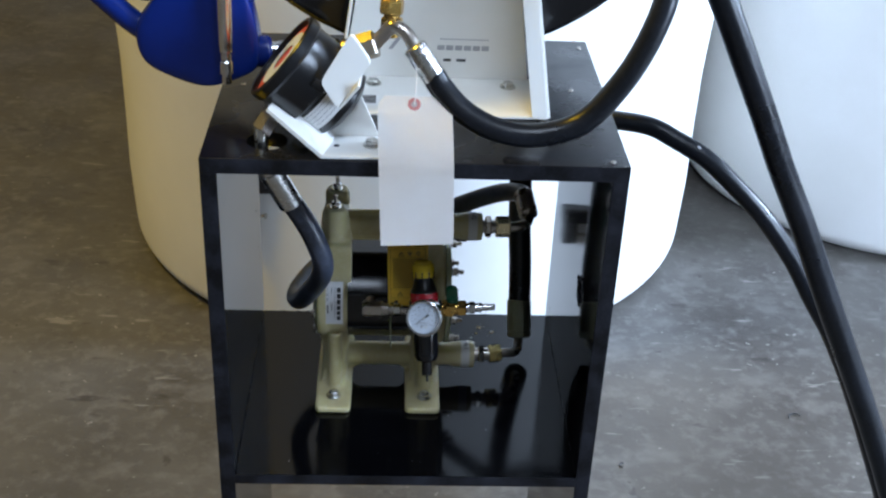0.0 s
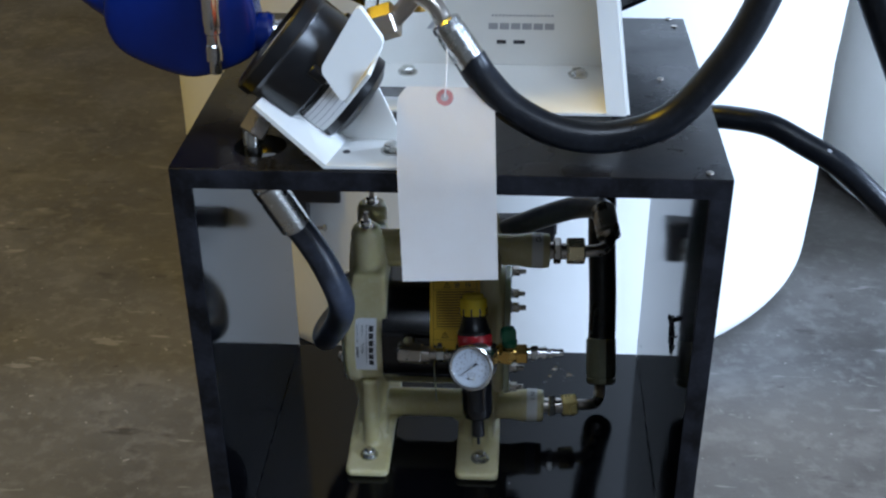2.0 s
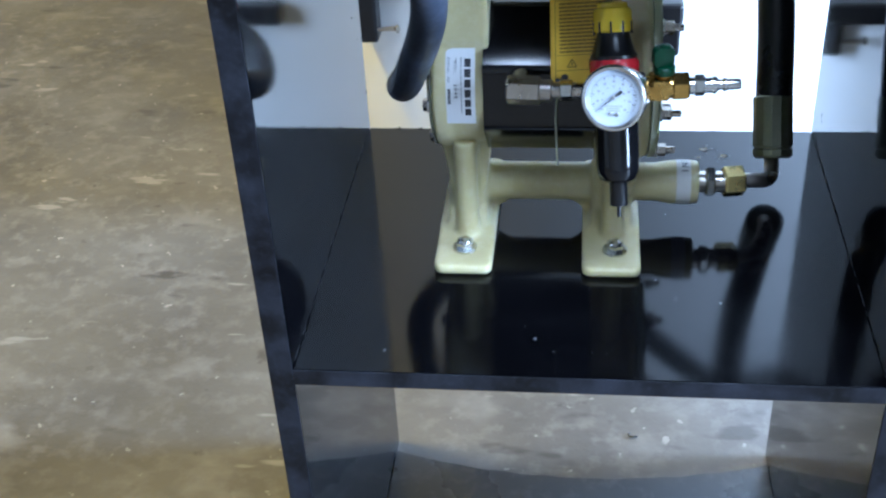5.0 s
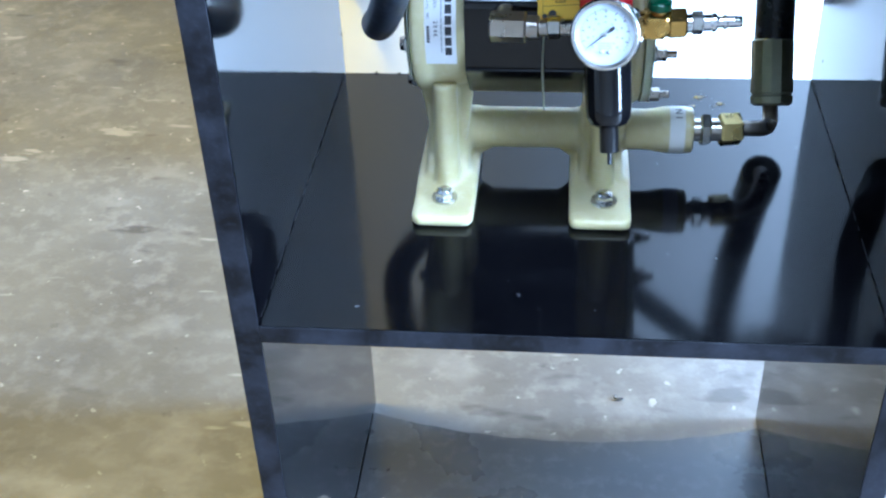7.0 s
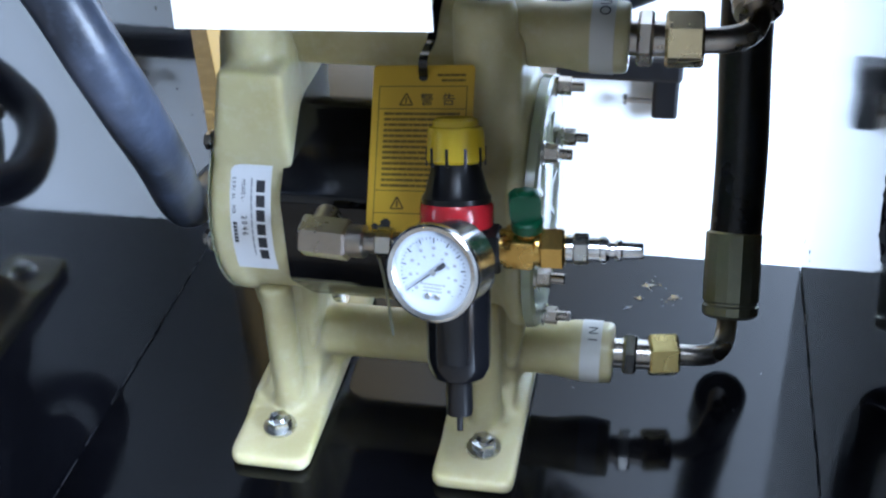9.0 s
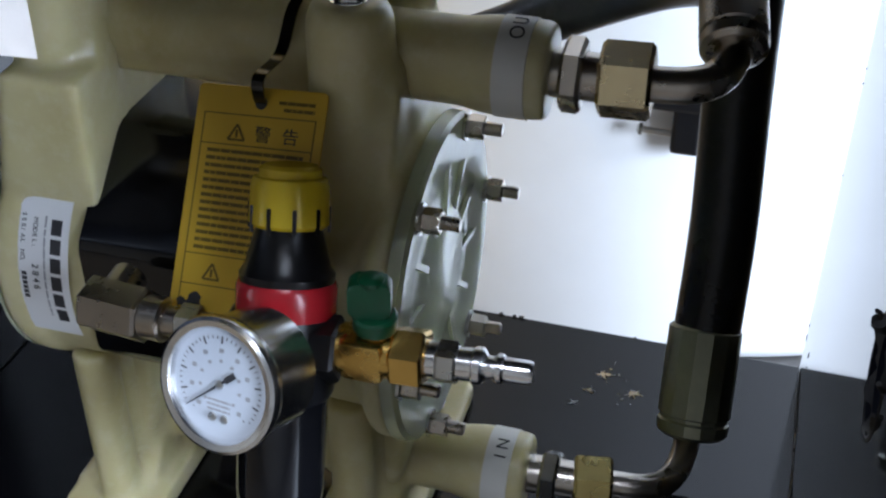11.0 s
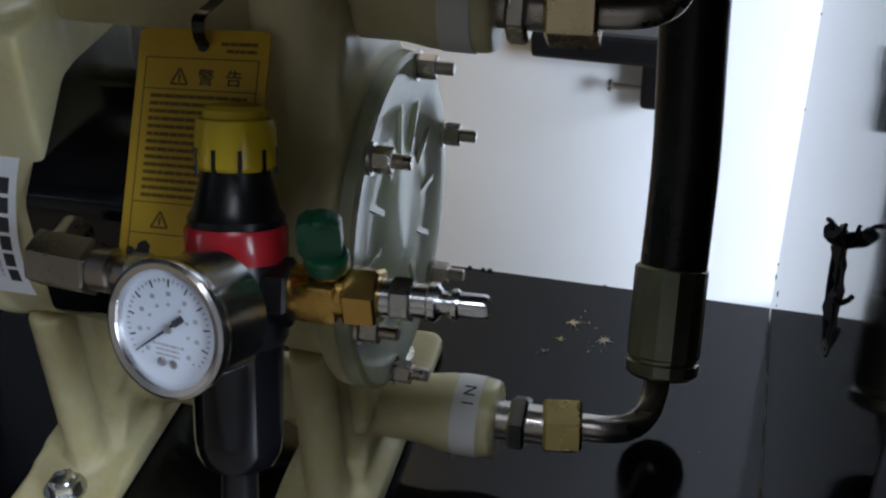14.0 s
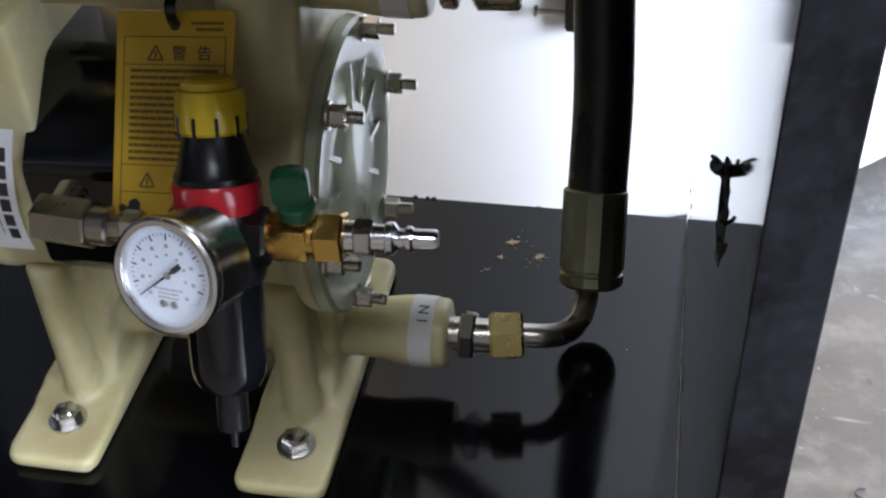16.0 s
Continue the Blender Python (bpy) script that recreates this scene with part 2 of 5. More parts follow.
def lathe(bm, profile, origin, axis, seg=32, turn=0.0, squash=1.0):
    """A surface of revolution: profile rows are (radius, distance along axis)."""
    a, u, v = frame_of(axis)
    origin = Vector(origin)
    rings = []
    for r, h in profile:
        if r < 1e-6:
            rings.append([bm.verts.new(origin + a * h)])
        else:
            rings.append([bm.verts.new(origin + a * h + (u * math.cos(turn + 2 * math.pi * i / seg) + v * squash * math.sin(turn + 2 * math.pi * i / seg)) * r)
                          for i in range(seg)])
    for p, q in zip(rings, rings[1:]):
        for i in range(seg):
            j = (i + 1) % seg
            if len(p) == 1 and len(q) > 1:
                bm.faces.new((p[0], q[j], q[i]))
            elif len(q) == 1 and len(p) > 1:
                bm.faces.new((p[i], p[j], q[0]))
            elif len(p) > 1:
                bm.faces.new((p[i], p[j], q[j], q[i]))
    return bm


def rod(bm, p, q, r, seg=24, bevel=0.0, r2=None):
    p, q = Vector(p), Vector(q)
    n = (q - p).length
    r2 = r if r2 is None else r2
    if bevel:
        prof = [(0, 0), (r - bevel, 0), (r, bevel), (r2, n - bevel), (r2 - bevel, n), (0, n)]
    else:
        prof = [(0, 0), (r, 0), (r2, n), (0, n)]
    return lathe(bm, prof, p, q - p, seg)


def hexnut(bm, p, q, across, turn=0.0):
    """A chamfered hexagon between two points; across: its width over the flats."""
    p, q = Vector(p), Vector(q)
    n = (q - p).length
    r, c = across / 2 / math.cos(math.pi / 6), across * 0.06
    return lathe(bm, [(0, 0), (r - c, 0), (r, c), (r, n - c), (r - c, n), (0, n)], p, q - p, 6, turn)


def spline(pts, steps=10):
    pts = [Vector(p) for p in pts]
    ext = [2 * pts[0] - pts[1]] + pts + [2 * pts[-1] - pts[-2]]
    out = []
    for i in range(1, len(ext) - 2):
        p0, p1, p2, p3 = ext[i - 1:i + 3]
        for s in range(steps):
            t = s / steps
            out.append(0.5 * ((2 * p1) + (p2 - p0) * t + (2 * p0 - 5 * p1 + 4 * p2 - p3) * t * t + (3 * p1 - p0 - 3 * p2 + p3) * t ** 3))
    out.append(pts[-1])
    return out


def sweep(bm, pts, r, seg=20, steps=10, wobble=0.0):
    line = spline(pts, steps)
    t = (line[1] - line[0]).normalized()
    _, u, _ = frame_of(t)
    rings = []
    for i, p in enumerate(line):
        nt = (line[min(i + 1, len(line) - 1)] - line[max(i - 1, 0)]).normalized()
        u = (u - nt * u.dot(nt)).normalized()
        w = nt.cross(u)
        rr = r(i / (len(line) - 1)) if callable(r) else r
        rr *= 1 + wobble * noise.noise(p * 40)
        rings.append([bm.verts.new(p + (u * math.cos(2 * math.pi * k / seg) + w * math.sin(2 * math.pi * k / seg)) * rr) for k in range(seg)])
    for a, b in zip(rings, rings[1:]):
        for k in range(seg):
            bm.faces.new((a[k], a[(k + 1) % seg], b[(k + 1) % seg], b[k]))
    bm.faces.new(rings[0][::-1])
    bm.faces.new(rings[-1])
    return bm


def slab(bm, outline, m, depth, bevel=0.0):
    """A flat plate: 2D outline in the plane of m, depth along m's z."""
    low = [bm.verts.new(m @ Vector((x, y, 0))) for x, y in outline]
    high = [bm.verts.new(m @ Vector((x, y, depth))) for x, y in outline]
    n = len(outline)
    faces = [bm.faces.new(low[::-1]), bm.faces.new(high)]
    for i in range(n):
        faces.append(bm.faces.new((low[i], low[(i + 1) % n], high[(i + 1) % n], high[i])))
    if bevel:
        bmesh.ops.bevel(bm, geom=[e for e in {e for f in faces[:2] for e in f.edges}], offset=bevel, segments=2, affect="EDGES", profile=0.5)
    return bm


def rounded(w, h, r, n=5, cx=0.0, cy=0.0):
    """Outline of a rounded rectangle about (cx, cy)."""
    out = []
    for sx, sy, a0 in ((1, 1, 0), (-1, 1, 90), (-1, -1, 180), (1, -1, 270)):
        for k in range(n + 1):
            a = radians(a0 + 90 * k / n)
            out.append((cx + sx * (w / 2 - r) + r * math.cos(a), cy + sy * (h / 2 - r) + r * math.sin(a)))
    return out


def basis(origin, right, up):
    """A pose whose x runs along right, y along up, z towards the viewer."""
    r = Vector(right).normalized()
    n = r.cross(Vector(up)).normalized()
    u = n.cross(r)
    m = Matrix((r, u, n)).transposed().to_4x4()
    m.translation = origin
    return m


def finish(bm, sharp=0.6):
    bmesh.ops.recalc_face_normals(bm, faces=bm.faces[:])
    for f in bm.faces:
        f.smooth = True
    for e in bm.edges:
        if len(e.link_faces) == 2 and e.calc_face_angle(0) > sharp:
            e.smooth = False


def part(name, bm, mat, parent=None, label="", sharp=0.6):
    finish(bm, sharp)
    me = bpy.data.meshes.new(name)
    bm.to_mesh(me)
    bm.free()
    me.materials.append(mat)
    ob = new(name, me)
    if parent is not None:
        ob.parent = parent
        ob.matrix_parent_inverse = world_of(parent).inverted()
    if label:
        ob["label"] = label
    return ob


def world_of(ob):
    m = ob.matrix_parent_inverse @ ob.matrix_basis
    return world_of(ob.parent) @ m if ob.parent else ob.matrix_basis.copy()


def thing(name, at, label, category, group="", kind=""):
    ob = new(name)
    ob.empty_display_size = 0.05
    ob.location = at
    ob.matrix_basis = Matrix.Translation(at)
    return tagged(ob, label, category, group, kind)


def alone(name, bm, mat, label, category, group="", kind="", sharp=0.6):
    return tagged(part(name, bm, mat, sharp=sharp), label, category, group, kind)


def B():
    return bmesh.new()


def lettering(name, words, m, size, mat, parent, spread=1.0):
    """Words as a thin mesh lying in the pose m, starting at its origin."""
    data = bpy.data.curves.new(name, "FONT")
    data.body, data.size, data.extrude, data.space_character = words, size, 0.00008, spread
    tmp = bpy.data.objects.new(name, data)
    scene.collection.objects.link(tmp)
    me = bpy.data.meshes.new_from_object(tmp.evaluated_get(bpy.context.evaluated_depsgraph_get()))
    bpy.data.objects.remove(tmp)
    bpy.data.curves.remove(data)
    me.materials.clear()
    me.materials.append(mat)
    me.transform(m)
    ob = new(name, me)
    ob.parent = parent
    ob.matrix_parent_inverse = world_of(parent).inverted()
    return ob


def bars(bm, m, rows, x0, x1, y, step, height, rng, depth=0.00012, gap=0.35):
    """Unreadable lines of print as broken bars."""
    for i in range(rows):
        x = x0
        while x < x1 - 1e-4:
            w = min(height * rng.uniform(1.2, 4.0), x1 - x)
            slab(bm, [(x, y - i * step), (x + w, y - i * step), (x + w, y - i * step + height), (x, y - i * step + height)], m, depth)
            x += w + height * gap
    return bm


rng = random.Random(4)
FLOOR = -0.057

# ---- hall ----
bm = B()
N = 60
for i in range(N + 1):
    for j in range(N + 1):
        x, y = -7 + 14 * i / N, -7 + 14 * j / N
        bm.verts.new((x, y, FLOOR + 0.0012 * noise.noise(Vector((x * 1.3, y * 1.3, 0)))))
bm.verts.ensure_lookup_table()
for i in range(N):
    for j in range(N):
        k = i * (N + 1) + j
        bm.faces.new((bm.verts[k], bm.verts[k + N + 1], bm.verts[k + N + 2], bm.verts[k + 1]))
alone("floor", bm, M_CONCRETE, "scuffed grey-brown sealed concrete hall floor", "floor", kind="structure")


def wall(name, boxes):
    bm = B()
    for b in boxes:
        box(bm, *b)
    alone(name, bm, M_WALL, "plain painted hall wall", "wall", kind="structure")


wall("wall_north", [(-6.2, 6.2, 6.0, 6.2, FLOOR, 5)])
wall("wall_west", [(-6.2, -6.0, -6.2, 6.0, FLOOR, 5)])
wall("wall_east", [(4.6, 4.8, -6.2, -4.4, FLOOR, 5), (4.6, 4.8, -1.2, -0.1, FLOOR, 5), (4.6, 4.8, 1.5, 6.2, FLOOR, 5), (4.6, 4.8, -4.4, -1.2, 3.4, 5), (4.6, 4.8, -0.1, 1.5, 2.7, 5)])
wall("wall_south", [(-6.0, 4.6, -6.2, -6.0, FLOOR, 5)])
bm = B()
box(bm, -6.2, 4.8, -6.2, 6.2, 5.0, 5.15)
alone("ceiling", bm, M_ROOF, "dim hall ceiling", "ceiling", kind="structure")


# ---- tanks behind the stand ----
def tank(at, r, h, label):
    t = thing("plastic_tank", at, label, "tank", "tanks behind the stand")
    prof = [(0, 0.0)]
    foot = 0.045
    for k in range(9):
        a = math.pi / 2 * k / 8
        prof.append((r - foot + foot * math.sin(a), foot - foot * math.cos(a)))
    for k in range(1, 12):
        prof.append((r + 0.010 * min(k, 5) / 5 + 0.003 * math.sin(k * 1.7), foot + (h - foot - 0.2) * k / 11))
    for k in range(1, 9):
        a = math.pi / 2 * k / 8
        prof.append((r - 0.19 + 0.2 * math.cos(a), h - 0.2 + 0.12 * math.sin(a)))
    prof.append((0, h))
    bm = lathe(B(), prof, at, (0, 0, 1), 128)
    part("shell", bm, M_TANK, t, sharp=1.2)
    bm = lathe(B(), [(0, 0), (0.19, 0), (0.20, 0.01), (0.20, 0.05), (0.19, 0.06), (0, 0.06)], (at[0], at[1], at[2] + h - 0.005), (0, 0, 1), 48)
    part("lid", bm, M_TANK, t)
    return t


tank((0.022, 1.504, FLOOR), 0.657, 1.7, "large white polyethylene cylindrical tank standing on concrete")
tank((1.324, 1.793, FLOOR), 0.556, 1.7, "second white polyethylene tank standing on concrete")


# ---- pump stand ----
W, T, D, TOP, SHELF, UNDER = 0.230, 0.018, 0.372, 0.800, 0.366, 0.352
stand = thing("pump_stand", (0, D / 2, FLOOR), "open black laminate stand with glossy panels and chipped edges", "stand")


def panel(name, x0, x1, y0, y1, z0, z1, mat=M_LAMINATE, parent=stand, label=""):
    return part(name, box(B(), x0, x1, y0, y1, z0, z1, 0.0012), mat, parent, label, sharp=0.3)


HOLE_Y, HOLE_Z, HOLE_R = 0.1195, 0.5675, 0.0185


def bored_panel(x0, x1, y0, y1, z0, z1):
    """Upright board with one round hole sawn through it."""
    bm = B()
    g = random.Random(5)
    ring = [(HOLE_Y + HOLE_R * g.uniform(0.95, 1.05) * math.cos(k * math.pi / 18), HOLE_Z + HOLE_R * g.uniform(0.95, 1.05) * math.sin(k * math.pi / 18)) for k in range(36)]
    sides = []
    for x in (x0, x1):
        outer = [bm.verts.new((x, y, z)) for y, z in ((y0, z0), (y1, z0), (y1, z1), (y0, z1))]
        inner = [bm.verts.new((x, y, z)) for y, z in ring]
        loop = [bm.edges.new((outer[k], outer[(k + 1) % 4])) for k in range(4)] + [bm.edges.new((inner[k], inner[(k + 1) % 36])) for k in range(36)]
        bmesh.ops.triangle_fill(bm, use_beauty=True, edges=loop, normal=(1, 0, 0))
        sides.append((outer, inner))
    for a, c in zip(sides[0], sides[1]):
        n = len(a)
        for k in range(n):
            bm.faces.new((a[k], a[(k + 1) % n], c[(k + 1) % n], c[k]))
    return bm


for x0, x1 in ((-W, -W + T), (W - T, W)):
    if x0 < 0:
        side = panel("side_panel", x0, x1, 0.0015, D, FLOOR, TOP - T)
    else:
        side = part("side_panel", bored_panel(x0, x1, 0.0015, D, FLOOR, TOP - T), M_LAMINATE, stand, "glossy side panel with a torn sawn hole", sharp=0.3)
    part("edge_band", box(B(), x0, x1, 0.0, 0.0014, FLOOR, TOP - T, 0.0005), M_EDGE, side, "scuffed black edge band", sharp=0.3)
    xi = x1 if x0 < 0 else x0
    s_in = 1 if x0 < 0 else -1
    for k in range(12):
        z, s = rng.uniform(0.38, 0.76), rng.uniform(0.0005, 0.0012)
        y = D - 0.001 - s if k % 3 else D - rng.uniform(0.004, 0.05)
        bm = lathe(B(), [(0, -0.0004), (s, -0.0002), (s * 0.8, 0.0004), (0, 0.0005)], (xi, y, z), (1, 0, 0), 7, rng.uniform(0, 3))
        for v in bm.verts:
            v.co.z = z + (v.co.z - z) * (1 + 2.5 * (k % 4 == 1))
        part("chip", bm, M_DARKSTAIN, side, "ragged chip on the rear edge" if k == 0 else "")
    # pale rubbed line along the joint with the shelf
    bm = B()
    y = 0.01
    while y < 0.33:
        n = rng.uniform(0.006, 0.03)
        w = rng.uniform(0.0001, 0.0003)
        slab(bm, [(y, -w), (y + n, -w * 0.4), (y + n, w * 0.6), (y, w)], Matrix(((0, 0, s_in, xi + s_in * 0.00005), (1, 0, 0, 0), (0, 1, 0, SHELF + 0.0012), (0, 0, 0, 1))), 0.0002)
        y += n + rng.uniform(0.002, 0.02)
    part("rubbed_line", bm, M_DULL, side, "pale rubbed line along the joint")


def bored_top(x0, x1, y0, y1, z0, z1, cx, cy, radius):
    """Flat board with one round hose hole."""
    bm = B()
    ring = [(cx + radius * math.cos(k * math.pi / 18), cy + radius * math.sin(k * math.pi / 18)) for k in range(36)]
    sides = []
    for z in (z0, z1):
        outer = [bm.verts.new((x, y, z)) for x, y in ((x0, y0), (x1, y0), (x1, y1), (x0, y1))]
        inner = [bm.verts.new((x, y, z)) for x, y in ring]
        loop = [bm.edges.new((outer[k], outer[(k + 1) % 4])) for k in range(4)] + [bm.edges.new((inner[k], inner[(k + 1) % 36])) for k in range(36)]
        bmesh.ops.triangle_fill(bm, use_beauty=True, edges=loop, normal=(0, 0, 1))
        sides.append((outer, inner))
    for a, c in zip(sides[0], sides[1]):
        n = len(a)
        for k in range(n):
            bm.faces.new((a[k], a[(k + 1) % n], c[(k + 1) % n], c[k]))
    return bm


top = part("top_panel", bored_top(-W, W, 0.0015, D + 0.006, TOP - T + 0.0005, TOP, -0.162, 0.046, 0.0225), M_LAMINATE_TOP, stand, "worn black top with smudges and a hose hole", sharp=0.3)
part("edge_band", box(B(), -W, W, 0.0, 0.0014, TOP - T, TOP, 0.0005), M_EDGE, top, "scuffed black edge band", sharp=0.3)
shelf = part("shelf", box(B(), -W + T + 0.0004, W - T - 0.0004, 0.0015, D - 0.002, UNDER, SHELF, 0.0005), M_SHELF, stand, "glossy black shelf", sharp=0.3)
part("edge_band", box(B(), -W + T, W - T, 0.0, 0.0014, UNDER, SHELF, 0.0005), M_EDGE, shelf, "scuffed black edge band", sharp=0.3)
# bottom board with a bowed, torn rear edge
bm = B()
edge = []
for k in range(41):
    x = -W + T + 0.001 + (2 * W - 2 * T - 0.002) * k / 40
    y = 0.319 + 0.030 * (x / 0.205) ** 2 + 0.0025 * noise.noise(Vector((x * 40, 3, 1)))
    edge.append((x, y))
slab(bm, [(-W + T + 0.001, 0.004), (W - T - 0.001, 0.004)] + edge[::-1], Matrix.Translation((0, 0, FLOOR + 0.001)), 0.004)
part("bottom_board", bm, M_DULL, stand, "dull black bottom sheet with a bowed torn rear edge", sharp=0.3)



def ragged(n, rx, ry, seed):
    g = random.Random(seed)
    return [(rx * math.cos(2 * math.pi * k / n) * g.uniform(0.6, 1.2), ry * math.sin(2 * math.pi * k / n) * g.uniform(0.6, 1.2)) for k in range(n)]


g = random.Random(9)
# torn splinters and a ragged burr round the sawn hole
XI = W - T
for pts, r in (([(XI + 0.001, 0.120, 0.5845), (XI - 0.0020, 0.115, 0.5890), (XI - 0.0042, 0.111, 0.5925), (XI - 0.0050, 0.108, 0.596)], 0.0023),
               ([(XI - 0.0042, 0.110, 0.594), (XI - 0.0052, 0.107, 0.599), (XI - 0.0068, 0.104, 0.602)], 0.0007),
               ([(XI + 0.0005, 0.113, 0.586), (XI - 0.0014, 0.110, 0.593), (XI - 0.0018, 0.107, 0.599)], 0.0006),
               ([(XI + 0.0005, 0.103, 0.575), (XI - 0.0016, 0.100, 0.579), (XI - 0.0024, 0.098, 0.582)], 0.0008),
               ([(XI + 0.0005, 0.104, 0.562), (XI - 0.0008, 0.102, 0.565), (XI - 0.0012, 0.101, 0.568)], 0.0008)):
    part("splinter", sweep(B(), pts, r, 8, 4), M_DARKSTAIN, stand, "torn black splinter at the hole" if r > 0.0015 else "")
bm = B()
rows = []
for k in range(48):
    a = 2 * math.pi * k / 48
    h = 0.0004 + 0.0022 * max(0.0, noise.noise(Vector((math.cos(a) * 3, math.sin(a) * 3, 4))) + 0.25 * math.sin(a))
    rows.append([bm.verts.new((x, HOLE_Y + q * math.cos(a), HOLE_Z + q * math.sin(a))) for x, q in ((XI + 0.002, HOLE_R * 1.05), (XI - 0.0002, HOLE_R * 1.06), (XI - h, HOLE_R * 1.01), (XI + 0.002, HOLE_R * 0.95))])
for k in range(48):
    p, q = rows[k], rows[(k + 1) % 48]
    for m in range(3):
        bm.faces.new((p[m], p[m + 1], q[m + 1], q[m]))
part("torn_burr", bm, M_DARKSTAIN, stand, "ragged burr round the hole")
g = random.Random(11)
for k in range(34):
    x, y = g.gauss(0.108, 0.014), g.gauss(0.325, 0.014)
    if k < 4:
        x, y = ((0.108, 0.333), (0.104, 0.318), (0.126, 0.322), (0.097, 0.306))[k]
    if k > 14:
        x, y = g.uniform(-0.18, 0.19), g.uniform(0.02, 0.3)
    if not -0.2 < x < 0.2 or not 0.012 < y < 0.365:
        continue
    s = g.uniform(0.0016, 0.0024) if k < 4 else g.uniform(0.0004, 0.0008) if k < 15 else g.uniform(0.0003, 0.0006)
    bm = B()
    for q in range(6 if k < 4 else g.randint(1, 3) if k < 15 else 1):
        a, n = g.uniform(0, math.pi), s * g.uniform(0.8, 2.2)
        d, e = Vector((math.cos(a), math.sin(a))), Vector((-math.sin(a), math.cos(a)))
        c = Vector((x, y)) + d * g.uniform(-0.4, 0.4) * n
        slab(bm, [tuple(c - d * n), tuple(c - e * s * 0.25), tuple(c + d * n), tuple(c + e * s * 0.25)], Matrix.Translation((0, 0, SHELF + 0.0001 + 0.00005 * q)), 0.0003)
    part("paint_fleck", bm, M_PIT, shelf, "whitish starry fleck" if k == 0 else "")
for k in range(16):
    x, s = g.uniform(-0.2, 0.2), g.uniform(0.0005, 0.0013)
    bm = B()
    for q in range(3):
        box(bm, x + q * s * 0.7 - s, x + q * s * 0.7, D - 0.003, D - 0.003 + s, SHELF - 0.0002, SHELF + s * g.uniform(0.3, 1.3))
    part("crumb", bm, M_DARKSTAIN, shelf, "torn crumb on the rear edge" if k == 0 else "")
for x, y in ((0.214, 0.376), (0.218, 0.352), (0.190, 0.208), (0.212, 0.012), (-0.205, 0.20), (0.12, 0.05)):
    bm = lathe(B(), [(0.0012, 0), (0.0032, 0.0004), (0.003, 0.0012), (0.0012, 0.0014), (0, 0.0006)], (x, y, TOP), (0, 0, 1), 12)
    part("screw", bm, M_NICKEL, top)
# loose light strip lying on the bottom board
bm = B()
m = basis((-0.196, 0.207, FLOOR + 0.006), (0.75, -0.66, 0), (0.66, 0.75, 0))
slab(bm, [(0, 0), (0.12, 0), (0.12, 0.016), (0.004, 0.018)], m, 0.010, 0.002)
alone("metal_strip", bm, M_NICKEL, "short dull grey metal strip lying on the bottom board", "strip")


# ---- diaphragm pump ----
PY, PZ = 0.209, 0.5085
pump = thing("diaphragm_pump", (-0.035, 0.2, SHELF), "translucent cream plastic double diaphragm pump bolted to the shelf", "pump")


def moulded(name, bm, mat, parent, label="", voxel=0.0022, rounds=7):
    ob = part(name, bm, mat, parent, label)
    r = ob.modifiers.new("mould", "REMESH")
    r.mode, r.voxel_size, r.use_smooth_shade = "VOXEL", voxel, True
    s = ob.modifiers.new("soften", "SMOOTH")
    s.factor, s.iterations = 0.5, rounds
    return ob


def mirror_x(x):
    return -0.0355 * 2 - x


